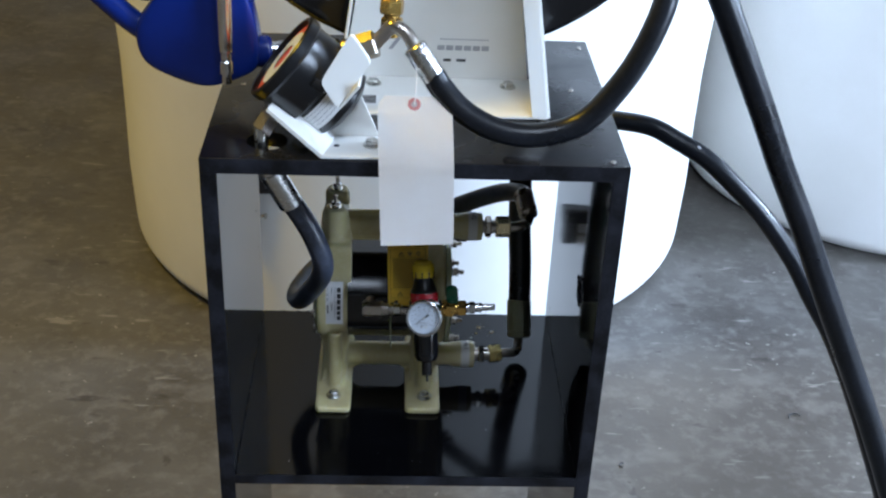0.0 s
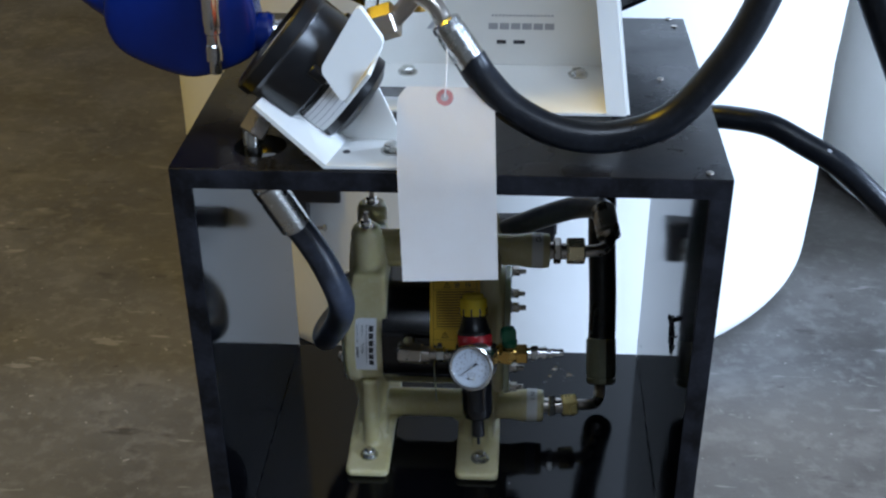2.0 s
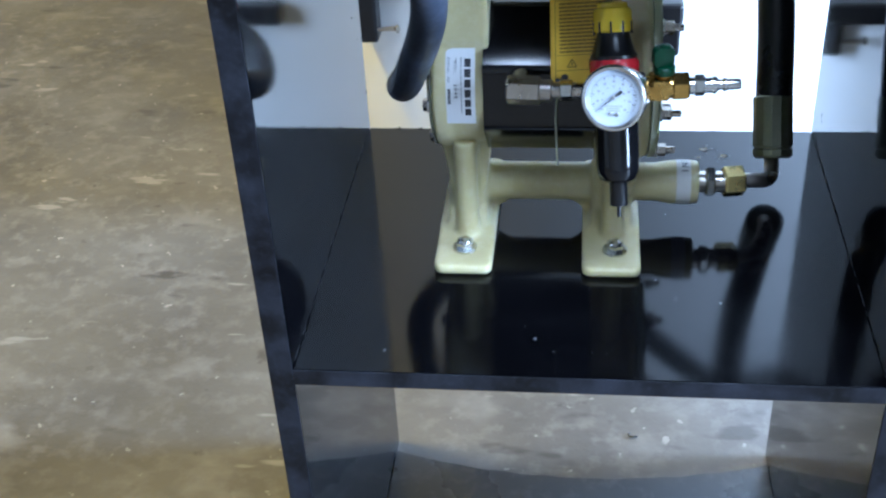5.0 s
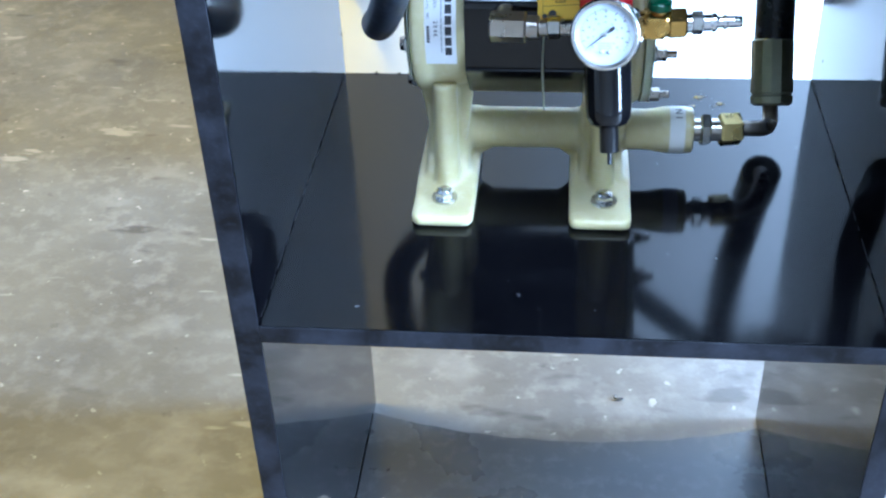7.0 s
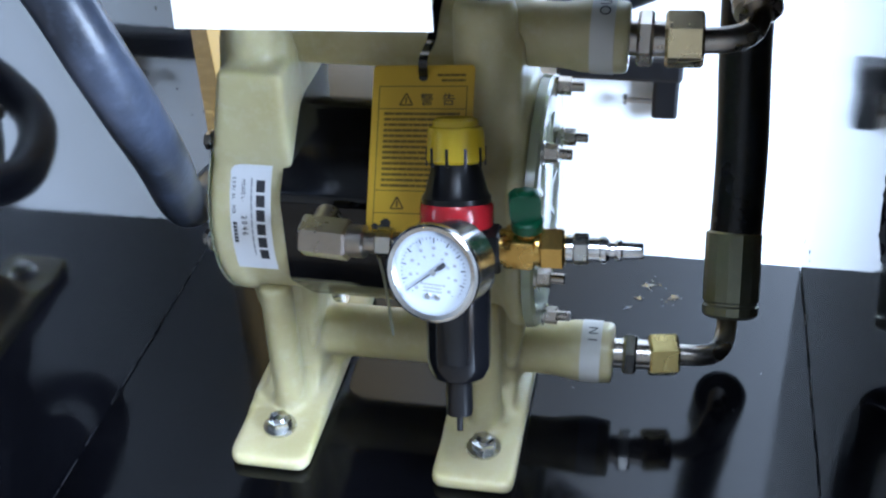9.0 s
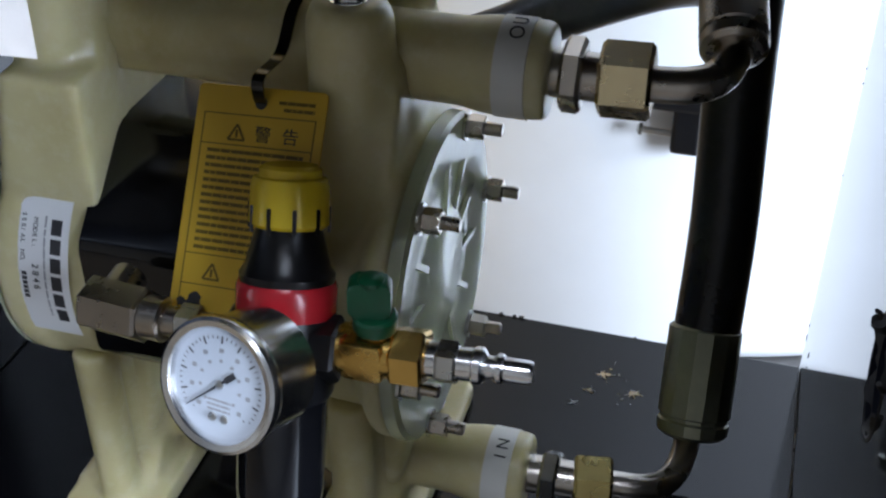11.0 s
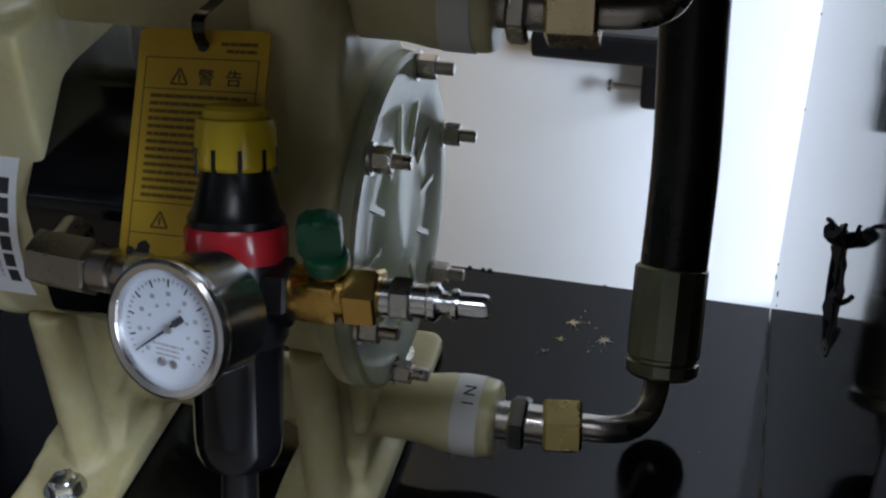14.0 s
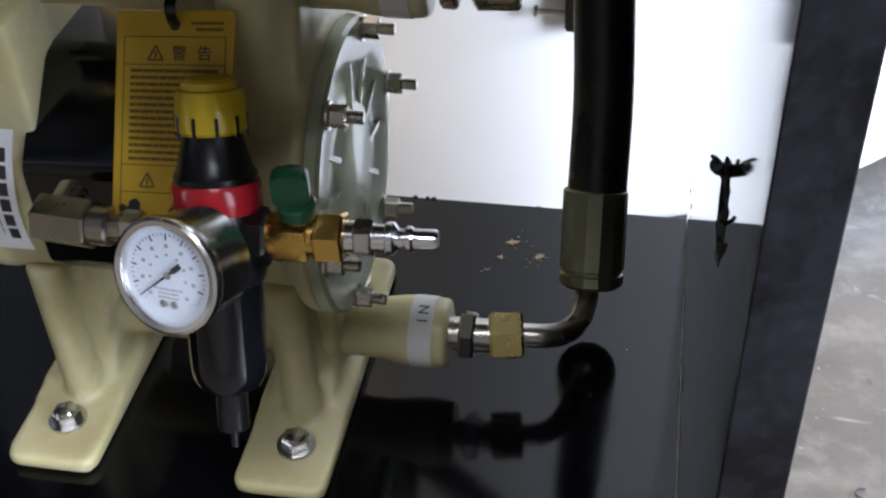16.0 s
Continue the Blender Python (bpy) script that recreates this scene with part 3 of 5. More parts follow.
BOLTS = [radians(5 + 60 * k) for k in range(6)]
for side in (-1, 1):
    X = (lambda x: x) if side < 0 else mirror_x
    bm = B()
    prof = [(0, -0.1185), (0.066, -0.1185), (0.0685, -0.117), (0.0685, -0.111), (0.062, -0.107), (0.0580, -0.104), (0.0575, -0.086), (0.055, -0.076), (0.045, -0.074), (0, -0.074)]
    if side < 0:
        prof = [(min(r, 0.0605), h) for r, h in prof]
    lathe(bm, [(r, X(h)) for r, h in prof], (0, PY, PZ), (1, 0, 0), 64)
    cx = X(-0.095)
    # upper column with two lugs
    inner = -0.0745 if side < 0 else -0.0800
    drop = 0.0 if side < 0 else 0.008
    box(bm, cx - (0.0195 if side < 0 else 0.0145), cx + 0.0195, 0.187, 0.243, 0.53, 0.626 - drop, 0.012)
    for y in (0.190, 0.241):
        lathe(bm, [(0, 0.53), (0.0165, 0.53), (0.016, 0.636 - drop), (0.013, 0.643 - drop), (0, 0.643 - drop)], (cx, y, 0), (0, 0, 1), 28)
    # shoulders running from the column into the round body
    slab(bm, [(0.168, 0.552), (0.257, 0.552), (0.243, 0.610), (0.187, 0.610)], Matrix(((0, 0, 1, cx - (0.019 if side < 0 else 0.014)), (1, 0, 0, 0), (0, 1, 0, 0), (0, 0, 0, 1))), 0.038 if side < 0 else 0.033)
    slab(bm, [(X(-0.1185), 0.548), (X(inner), 0.540), (X(inner), 0.60), (X(-0.108), 0.60)], basis((0, 0.196, 0), (1, 0, 0), (0, 0, 1)), 0.032 if side < 0 else 0.014)
    slab(bm, [(X(-0.1185), 0.470), (X(-0.0745), 0.470), (X(-0.082), 0.405), (X(-0.110), 0.405)], basis((0, 0.215, 0), (1, 0, 0), (0, 0, 1)), 0.030)
    body = moulded("chamber", bm, M_PP, pump)
    # ribbed end cap
    bm = B()
    lathe(bm, [(r, X(h)) for r, h in ((0, -0.1245), (0.028, -0.1240), (0.031, -0.1222), (0.047, -0.1222), (0.051, -0.1245), (0.0665, -0.1250), (0.0685, -0.1235), (0.0690, -0.1187), (0, -0.1187))] if side > 0 else [(0, -0.1245), (0.040, -0.1240), (0.054, -0.1215), (0.0600, -0.1187), (0, -0.1187)],
          (0, PY, PZ), (1, 0, 0), 56)
    cap = part("end_cap", bm, M_PP_CLEAR, pump, "clear ribbed end cap" if side > 0 else "")
    for k in range(12 if side > 0 else 0):
        a = radians(30 * k + 20)
        u, w = Vector((0, math.cos(a), math.sin(a))), Vector((0, -math.sin(a), math.cos(a)))
        c = Vector((0, PY, PZ))
        lo, hi = X(-0.1215), X(-0.1240)
        quad = [c + u * 0.027 + w * 0.0013, c + u * 0.051 + w * 0.0013, c + u * 0.051 - w * 0.0013, c + u * 0.027 - w * 0.0013]
        bm = B()
        vs = [bm.verts.new(q + Vector((lo, 0, 0))) for q in quad]
        vh = [bm.verts.new(q + Vector((hi, 0, 0))) for q in quad]
        bm.faces.new(vs[::-1])
        bm.faces.new(vh)
        for i in range(4):
            bm.faces.new((vs[i], vs[(i + 1) % 4], vh[(i + 1) % 4], vh[i]))
        part("rib", bm, M_PP_CLEAR, cap)
    for a in BOLTS:
        c = Vector((0, PY + (0.063 if side > 0 else 0.053) * math.cos(a), PZ + (0.063 if side > 0 else 0.053) * math.sin(a)))
        s = -1 if side < 0 else 1
        x0 = X(-0.1250) if side > 0 else -0.1205
        if side < 0:
            bolt = part("bolt", hexnut(B(), c + Vector((x0 + 0.001, 0, 0)), c + Vector((x0 - 0.005, 0, 0)), 0.0088, a), M_NICKEL, pump)
            part("washer", lathe(B(), [(0, 0), (0.0062, 0), (0.0062, 0.0013), (0, 0.0013)], c + Vector((x0, 0, 0)), (s, 0, 0), 24), M_STEEL, bolt)
            continue
        bolt = part("bolt", rod(B(), c + Vector((x0, 0, 0)), c + Vector((x0 + s * 0.0155, 0, 0)), 0.0028, 14, 0.0006), M_NICKEL, pump)
        part("washer", lathe(B(), [(0, 0), (0.0062, 0), (0.0062, 0.0013), (0, 0.0013)], c + Vector((x0, 0, 0)), (s, 0, 0), 24), M_STEEL, bolt)
        part("nut", hexnut(B(), c + Vector((x0 + s * 0.0013, 0, 0)), c + Vector((x0 + s * 0.0085, 0, 0)), 0.0088, a), M_NICKEL, bolt)
    for y in (0.190, 0.241):
        c = Vector((cx, y, 0.642 - drop))
        bolt = part("bolt", rod(B(), c - Vector((0, 0, 0.004)), c + Vector((0, 0, 0.017)), 0.0026, 14, 0.0006), M_NICKEL, pump)
        part("washer", lathe(B(), [(0, 0), (0.0072, 0), (0.0072, 0.0013), (0, 0.0013)], c, (0, 0, 1), 24), M_CHROME, bolt)
        part("nut", hexnut(B(), c + Vector((0, 0, 0.0013)), c + Vector((0, 0, 0.008)), 0.0095, 0.3), M_CHROME, bolt)

# black centre block, eight-sided
bm = lathe(B(), [(0, -0.079), (0.0675, -0.079), (0.0675, 0.006), (0, 0.006)], (0, PY + 0.006, PZ + 0.001), (1, 0, 0), 8, math.pi / 8)
bmesh.ops.bevel(bm, geom=[e for e in bm.edges if e.calc_length() > 0.03 and abs((e.verts[0].co - e.verts[1].co).x) > 0.02], offset=0.004, segments=3, affect="EDGES", profile=0.5)
part("centre_block", bm, M_GLOSS, pump, "glossy black centre block", sharp=0.3)

# upper manifold
UY, UZ, LY, LZ = 0.211, 0.6065, 0.211, 0.4045
bm = B()
lathe(bm, [(0, -0.10), (0.0165, -0.10), (0.0165, 0.055), (0.0165, 0.060), (0.0182, 0.070), (0.0182, 0.091), (0.0172, 0.093), (0, 0.093)], (0, UY, UZ), (1, 0, 0), 40)
box(bm, -0.09, 0.02, UY - 0.004, UY + 0.004, UZ - 0.013, UZ + 0.021, 0.002)
box(bm, -0.079, 0.008, UY - 0.016, UY + 0.016, UZ - 0.016, UZ - 0.008, 0.003)
moulded("upper_manifold", bm, M_PP, pump, rounds=4)
# lower manifold with feet
bm = B()
lathe(bm, [(0, -0.10), (0.0160, -0.10), (0.0160, 0.058), (0.0182, 0.070), (0.0182, 0.091), (0.0172, 0.093), (0, 0.093)], (0, LY, LZ), (1, 0, 0), 40)
for fx in (-0.0975, 0.0215):
    slab(bm, rounded(0.047, 0.176, 0.007, cx=fx, cy=0.2115), Matrix.Translation((0, 0, SHELF + 0.0006)), 0.0085, 0.0015)
    slab(bm, [(0.172, SHELF + 0.008), (0.255, SHELF + 0.008), (0.235, LZ), (0.195, LZ)], Matrix(((0, 0, 1, fx - 0.0165), (1, 0, 0, 0), (0, 1, 0, 0), (0, 0, 0, 1))), 0.033)
    slab(bm, [(0.150, SHELF + 0.008), (0.275, SHELF + 0.008), (0.25, SHELF + 0.013), (0.176, SHELF + 0.013)], Matrix(((0, 0, 1, fx - 0.0235), (1, 0, 0, 0), (0, 1, 0, 0), (0, 0, 0, 1))), 0.047)
    lathe(bm, [(0, 0.37), (0.0098, 0.37), (0.0095, 0.465), (0, 0.465)], (fx + 0.001, 0.1725, 0), (0, 0, 1), 24)
    box(bm, fx - 0.015, fx + 0.015, 0.183, 0.235, 0.39, 0.462, 0.008)
slab(bm, [(-0.078, 0.377), (-0.060, 0.391), (-0.015, 0.391), (0.003, 0.377), (0.003, 0.414), (-0.078, 0.414)], basis((0, LY + 0.005, 0), (1, 0, 0), (0, 0, 1)), 0.010)
moulded("lower_manifold", bm, M_PP, pump, rounds=4)
for fx in (-0.0975, 0.0245):
    for y in (0.151, 0.276):
        c = Vector((fx, y, SHELF + 0.009))
        bolt = part("foot_bolt", hexnut(B(), c + Vector((0, 0, 0.0015)), c + Vector((0, 0, 0.0075)), 0.0125, 0.5), M_STEEL, pump)
        part("washer", lathe(B(), [(0, 0), (0.0098, 0), (0.0098, 0.0018), (0, 0.0018)], c, (0, 0, 1), 28), M_STEEL, bolt)
        part("bolt_crown", lathe(B(), [(0.0056, 0), (0.0048, 0.0012), (0.003, 0.0019), (0, 0.0021)], c + Vector((0, 0, 0.0074)), (0, 0, 1), 20), M_STEEL, bolt)
# white bands with port names
for z, y, word in ((UZ, UY, "OUT"), (LZ, LY, "IN")):
    band = part("port_band", lathe(B(), [(0.0178, 0.074), (0.0186, 0.0742), (0.0186, 0.0858), (0.0178, 0.086)], (0, y, z), (1, 0, 0), 40), M_BAND, pump, "white port label band")
    # letters run round the band, read from the end
    for k, ch in enumerate(word):
        a = radians(86 + (22 if word == "OUT" else 13) * k)
        n = Vector((0, -math.cos(a - 0.35), math.sin(a - 0.35)))
        tang = Vector((0, math.sin(a - 0.35), math.cos(a - 0.35)))
        mm = basis(Vector((0.0835, y, z)) + n * 0.0188 - tang * 0.003, tang, (-1, 0, 0))
        lettering("port_letter", ch, mm, 0.0078, M_INK, band)

# maker's label on the chamber, its lines running downwards
LR = 0.0598


def on_chamber(x, a):
    return Vector((x, PY - LR * math.cos(a), PZ + LR * math.sin(a)))


bm = B()
rows = []
for i in range(13):
    a = radians(42 - 60 * i / 12)
    rows.append([bm.verts.new(on_chamber(x, a)) for x in (-0.1140, -0.1135, -0.0850, -0.0845)])
for p, q in zip(rows, rows[1:]):
    for k in range(3):
        bm.faces.new((p[k], p[k + 1], q[k + 1], q[k]))
maker = part("maker_label", bm, M_LABEL, pump, "white maker's label")


def label_strip(bm, x0, x1, s0, s1, lift=0.00015):
    """A printed bar that follows the round label; s runs down it in metres."""
    n = max(1, int((s1 - s0) / 0.004))
    old = None
    for i in range(n + 1):
        a = radians(42) - (s0 + (s1 - s0) * i / n) / LR
        d = Vector((0, -math.cos(a), math.sin(a))) * lift
        row = [bm.verts.new(on_chamber(x, a) + d) for x in (x0, x1)]
        if old:
            bm.faces.new((old[0], old[1], row[1], row[0]))
        old = row


for k in range(6):
    bm = B()
    label_strip(bm, -0.0925, -0.0878, 0.009 + k * 0.0078, 0.0152 + k * 0.0078)
    part("maker_mark", bm, M_INK, maker, "black maker's mark" if k == 0 else "")
bm = B()
for x, s0, s1 in ((-0.0955, 0.008, 0.052), (-0.1085, 0.006, 0.056), (-0.1115, 0.006, 0.050)):
    s = s0
    while s < s1:
        w = rng.uniform(0.0015, 0.005)
        label_strip(bm, x, x + 0.0009, s, min(s + w, s1))
        s += w + 0.0006
part("fine_print", bm, M_INK_GREY, maker)
bm = B()
for k in range(6):
    label_strip(bm, -0.1055, -0.1033, 0.032 + k * 0.0021, 0.0336 + k * 0.0021)
part("number_bar", bm, M_INK, maker)


def label_words(words, x, s, size, step):
    for ch in words:
        a = radians(42) - s / LR
        n = Vector((0, -math.cos(a), math.sin(a)))
        down = Vector((0, -math.sin(a), -math.cos(a)))
        if ch != " ":
            lettering("label_letter", ch, basis(on_chamber(x, a) + n * 0.0002, down, (1, 0, 0)), size, M_INK, maker)
        s += step


label_words("MODEL:", -0.1003, 0.009, 0.0028, 0.0022)
label_words("2846", -0.1005, 0.028, 0.0042, 0.0031)
label_words("SERIAL NO.", -0.1055, 0.008, 0.0027, 0.0021)

# yellow warning tag on its tie
M_TAG = basis((-0.0265, 0.1255, 0.5335), (1, -0.08, 0.10), (-0.21, 0.53, 0.67)) @ Matrix.Diagonal((1.10, 1, 1, 1))
ytag = tagged(part("warning_tag", slab(B(), rounded(0.047, 0.085, 0.002, cx=0.0235, cy=0.0425), M_TAG, 0.0007), M_YTAG), "yellow plastic warning tag tied round the pump manifold", "tag")
bm = B()
for x0, x1, y0, y1 in ((0.003, 0.044, 0.0745, 0.0749), (0.003, 0.044, 0.0635, 0.0639), (0.003, 0.044, 0.0235, 0.0239), (0.003, 0.044, 0.0125, 0.0129),
                       (0.003, 0.0034, 0.003, 0.0749), (0.0436, 0.044, 0.003, 0.0749)):
    slab(bm, [(x0, y0), (x1, y0), (x1, y1), (x0, y1)], M_TAG @ Matrix.Translation((0, 0, 0.0007)), 0.00012)
part("printed_frame", bm, M_YINK, ytag)
for x0, x1, y, hgt in [(0.006, 0.041 - 0.012 * (k % 5 == 4), 0.0606 - k * 0.0027, 0.0013) for k in range(14)] + [(0.030, 0.043, 0.0795, 0.0012), (0.032, 0.043, 0.077, 0.0012)] + \
        [(0.026, 0.042, 0.0090 - k * 0.0026, 0.0014) for k in range(3)]:
    part("print_line", bars(B(), M_TAG @ Matrix.Translation((0, 0, 0.0007)), 1, x0, x1, y, 0.003, hgt, rng, gap=0.22), M_YINK, ytag)
for x, y in ((0.013, 0.0656), (0.011, 0.0150)):
    bm = B()
    for p, q in (((0, 0), (0.006, 0)), ((0.006, 0), (0.003, 0.0056)), ((0.003, 0.0056), (0, 0))):
        d = Vector((q[0] - p[0], q[1] - p[1])).normalized() * 0.0004
        nrm = (-d.y, d.x)
        slab(bm, [(x + p[0] - nrm[0], y + p[1] - nrm[1]), (x + q[0] - nrm[0], y + q[1] - nrm[1]), (x + q[0] + nrm[0], y + q[1] + nrm[1]), (x + p[0] + nrm[0], y + p[1] + nrm[1])],
             M_TAG @ Matrix.Translation((0, 0, 0.0007)), 0.00012)
    slab(bm, [(x + 0.0026, y + 0.0008), (x + 0.0034, y + 0.0008), (x + 0.0034, y + 0.0036), (x + 0.0026, y + 0.0036)], M_TAG @ Matrix.Translation((0, 0, 0.0007)), 0.00012)
    part("warning_triangle", bm, M_YINK, ytag)
for x, y, ch in ((0.0225, 0.0660, "\u8b66"), (0.0325, 0.0660, "\u544a")):
    lettering("printed_character", ch, M_TAG @ Matrix.Translation((x, y, 0.0008)), 0.0062, M_INK, ytag)
for x, y, w in ((0.025, 0.0152, 0.0045), (0.034, 0.0152, 0.0045)):
    bm = B()
    for k in range(4):
        slab(bm, [(x, y + k * 0.0013), (x + w, y + k * 0.0013), (x + w, y + k * 0.0013 + 0.0008), (x, y + k * 0.0013 + 0.0008)], M_TAG @ Matrix.Translation((0, 0, 0.0007)), 0.00012)
    part("printed_sign", bm, M_YINK, ytag)
for x, y, rx, ry, sd in ((0.0088, 0.0066, 0.0034, 0.0036, 21), (0.0043, 0.0060, 0.0016, 0.0022, 22)):
    part("printed_sign", slab(B(), [(x + a, y + b_) for a, b_ in ragged(11, rx, ry, sd)], M_TAG @ Matrix.Translation((0, 0, 0.0007)), 0.00012), M_INK, ytag)
hole = M_TAG @ Vector((0.0235, 0.0795, 0.0007))
part("tag_hole", lathe(B(), [(0, 0), (0.0024, 0), (0.0024, 0.0002), (0, 0.0002)], hole, M_TAG.to_3x3() @ Vector((0, 0, 1)), 16), M_INK, ytag)
spine = spline([hole + Vector((0, 0.003, -0.002)), hole + Vector((0.0003, -0.0022, 0.002)), hole + Vector((0.0012, -0.0030, 0.012)), Vector((hole.x + 0.001, 0.1875, 0.612)), Vector((hole.x + 0.0018, 0.199, 0.6240)), Vector((hole.x + 0.0022, 0.214, 0.6290))], 6)
bm = B()
old = None
for p in spine:
    row = [bm.verts.new(Vector(p) + Vector(o)) for o in ((-0.0022, 0, 0), (0.0022, 0, 0), (0.0022, 0.0008, -0.0006), (-0.0022, 0.0008, -0.0006))]
    if old:
        for k in range(4):
            bm.faces.new((old[k], old[(k + 1) % 4], row[(k + 1) % 4], row[k]))
    else:
        bm.faces.new(row)
    old = row
bm.faces.new(old[::-1])
part("cable_tie", bm, M_GLOSS, ytag, "shiny black cable tie", sharp=0.3)

# ---- filter regulator on the pump's air inlet ----
reg = thing("filter_regulator", (0.022, 0.105, 0.44), "air filter regulator with yellow knob, red ring and pressure gauge", "regulator")
AX0, AX1 = Vector((0.0248, 0.0860, 0.4475)), Vector((0.0158, 0.1490, 0.5900))
AXD = (AX1 - AX0).normalized()
AXK = (AX1 - AX0).length / 0.176


def reg_lathe(prof, seg=40):
    """Profile rows of radius and height along the leaning body."""
    return lathe(B(), [(r, (z - 0.436) * AXK) for r, z in prof], AX0, AXD, seg)


bm = reg_lathe([(0, 0.5885), (0.0128, 0.5885), (0.0141, 0.590), (0.0136, 0.605), (0.0128, 0.6075), (0.011, 0.608), (0.0108, 0.611), (0.009, 0.6125), (0, 0.6125)], 48)
knob = part("knob", bm, M_KNOB, reg, "yellow ribbed knob")
for k in range(10):
    a = radians(36 * k + 12)
    _, u, v = frame_of(AXD)
    d = u * math.cos(a) + v * math.sin(a)
    c = AX0 + AXD * ((0.592 - 0.436) * AXK) + d * 0.0141
    part("slot", slab(B(), rounded(0.0014, 0.009, 0.0005), basis(c - AXD * 0.002 + d * 0.0, d.cross(AXD) * -1, AXD) @ Matrix.Translation((0, 0.002, -0.0006)), 0.0009), M_BLACK, knob)
part("bonnet", reg_lathe([(0, 0.566), (0.0165, 0.566), (0.0168, 0.570), (0.0150, 0.573), (0.0118, 0.5865), (0.0115, 0.589), (0, 0.589)]), M_BLACK, reg)
part("locking_ring", reg_lathe([(0, 0.553), (0.0172, 0.553), (0.0178, 0.5545), (0.0178, 0.565), (0.0170, 0.567), (0, 0.567)], 56), M_RED, reg, "red ring")
part("valve_body", reg_lathe([(0, 0.520), (0.0165, 0.520), (0.0178, 0.523), (0.0180, 0.530), (0.0175, 0.5535), (0, 0.5535)]), M_BLACK, reg)
part("bowl", reg_lathe([(0, 0.467), (0.008, 0.467), (0.0125, 0.4695), (0.0150, 0.475), (0.0156, 0.481), (0.0160, 0.5205), (0, 0.5205)]), M_GLOSS, reg, "glossy dark bowl")
part("drain", reg_lathe([(0, 0.438), (0.0016, 0.438), (0.0016, 0.447), (0.0062, 0.4475), (0.0066, 0.449), (0.0066, 0.466), (0.0075, 0.4675), (0, 0.4675)], 24), M_BLACK, reg)
# ports
part("port_boss", hexnut(B(), (0.000, 0.121, 0.534), (0.041, 0.123, 0.535), 0.021, 0.0), M_BLACK, reg)
# gauge
GC = Vector((0.0170, 0.0785, 0.5505))
GN = Vector((-0.22, -0.90, 0.36)).normalized()
gauge = part("pressure_gauge", lathe(B(), [(0, -0.026), (0.0155, -0.026), (0.0205, -0.024), (0.0208, -0.004), (0.0222, -0.003), (0.0228, -0.0005), (0.0224, 0.0014), (0.0212, 0.0022), (0.0192, 0.0016), (0.0182, -0.0004), (0.0180, -0.0012), (0, -0.0012)],
                                     GC, GN, 64), M_CHROME, reg, "chrome-rimmed round gauge")
part("gauge_stem", rod(B(), GC - GN * 0.036, GC - GN * 0.025, 0.0052), M_NICKEL, gauge)
MG = basis(GC - GN * 0.0010, GN.cross(Vector((0, -0.36, -0.90))), (-0.06, 0.36, 0.91))
part("dial", lathe(B(), [(0, 0), (0.0197, 0), (0.0197, 0.0002), (0, 0.0003)], GC - GN * 0.0010, GN, 48), M_DIAL, gauge, "white dial")
bm = B()
for k in range(41):
    a = radians(225 - 270 * k / 40)
    long_ = k % 4 == 0
    r0, r1, w = (0.0135 if long_ else 0.0150), 0.0160, (0.00026 if long_ else 0.00013)
    d, e = Vector((math.cos(a), math.sin(a))), Vector((-math.sin(a), math.cos(a)))
    slab(bm, [tuple(d * r0 - e * w), tuple(d * r1 - e * w), tuple(d * r1 + e * w), tuple(d * r0 + e * w)], MG @ Matrix.Translation((0, 0, 0.0003)), 0.0001)
part("dial_tick", bm, M_INK, gauge)
bm = B()
for k in range(9):
    a = radians(225 - 270 * k / 8)
    c = Vector((math.cos(a), math.sin(a)))
    for r, s in ((0.0112, 0.0007), (0.0078, 0.0005)):
        p = c * r
        slab(bm, [(p.x - s * 1.2, p.y - s), (p.x + s * 1.2, p.y - s), (p.x + s * 1.2, p.y + s), (p.x - s * 1.2, p.y + s)], MG @ Matrix.Translation((0, 0, 0.0003)), 0.0001)
bars(bm, MG @ Matrix.Translation((0, 0, 0.0003)), 3, -0.0045, 0.0045, -0.0060, 0.0016, 0.0008, rng)
part("dial_figure", bm, M_INK_GREY, gauge)
bm = B()
a = radians(218)
d, e = Vector((math.cos(a), math.sin(a))), Vector((-math.sin(a), math.cos(a)))
slab(bm, [tuple(d * -0.0075 - e * 0.0011), tuple(d * -0.003 - e * 0.0011), tuple(d * -0.003 - e * 0.0005), tuple(d * 0.0155 - e * 0.00015), tuple(d * 0.0155 + e * 0.00015),
          tuple(d * -0.003 + e * 0.0005), tuple(d * -0.003 + e * 0.0011), tuple(d * -0.0075 + e * 0.0011)], MG @ Matrix.Translation((0, 0, 0.0008)), 0.0003)
part("needle", bm, M_INK, gauge, "black needle")
for x, y, r in ((0, 0, 0.0016), (-0.0021, -0.0112, 0.0015), (0.0026, -0.0112, 0.0015)):
    part("dial_screw", lathe(B(), [(r, 0.0002), (r, 0.001), (r * 0.6, 0.0014), (0, 0.0015)], MG @ Vector((x, y, 0)), GN, 16), M_STEEL, gauge)
lens = part("glass", lathe(B(), [(0.0190, 0.0004), (0.012, 0.0008), (0, 0.0010)], GC + GN * 0.0004, GN, 40), M_GLASS, gauge)
lens.visible_shadow = False
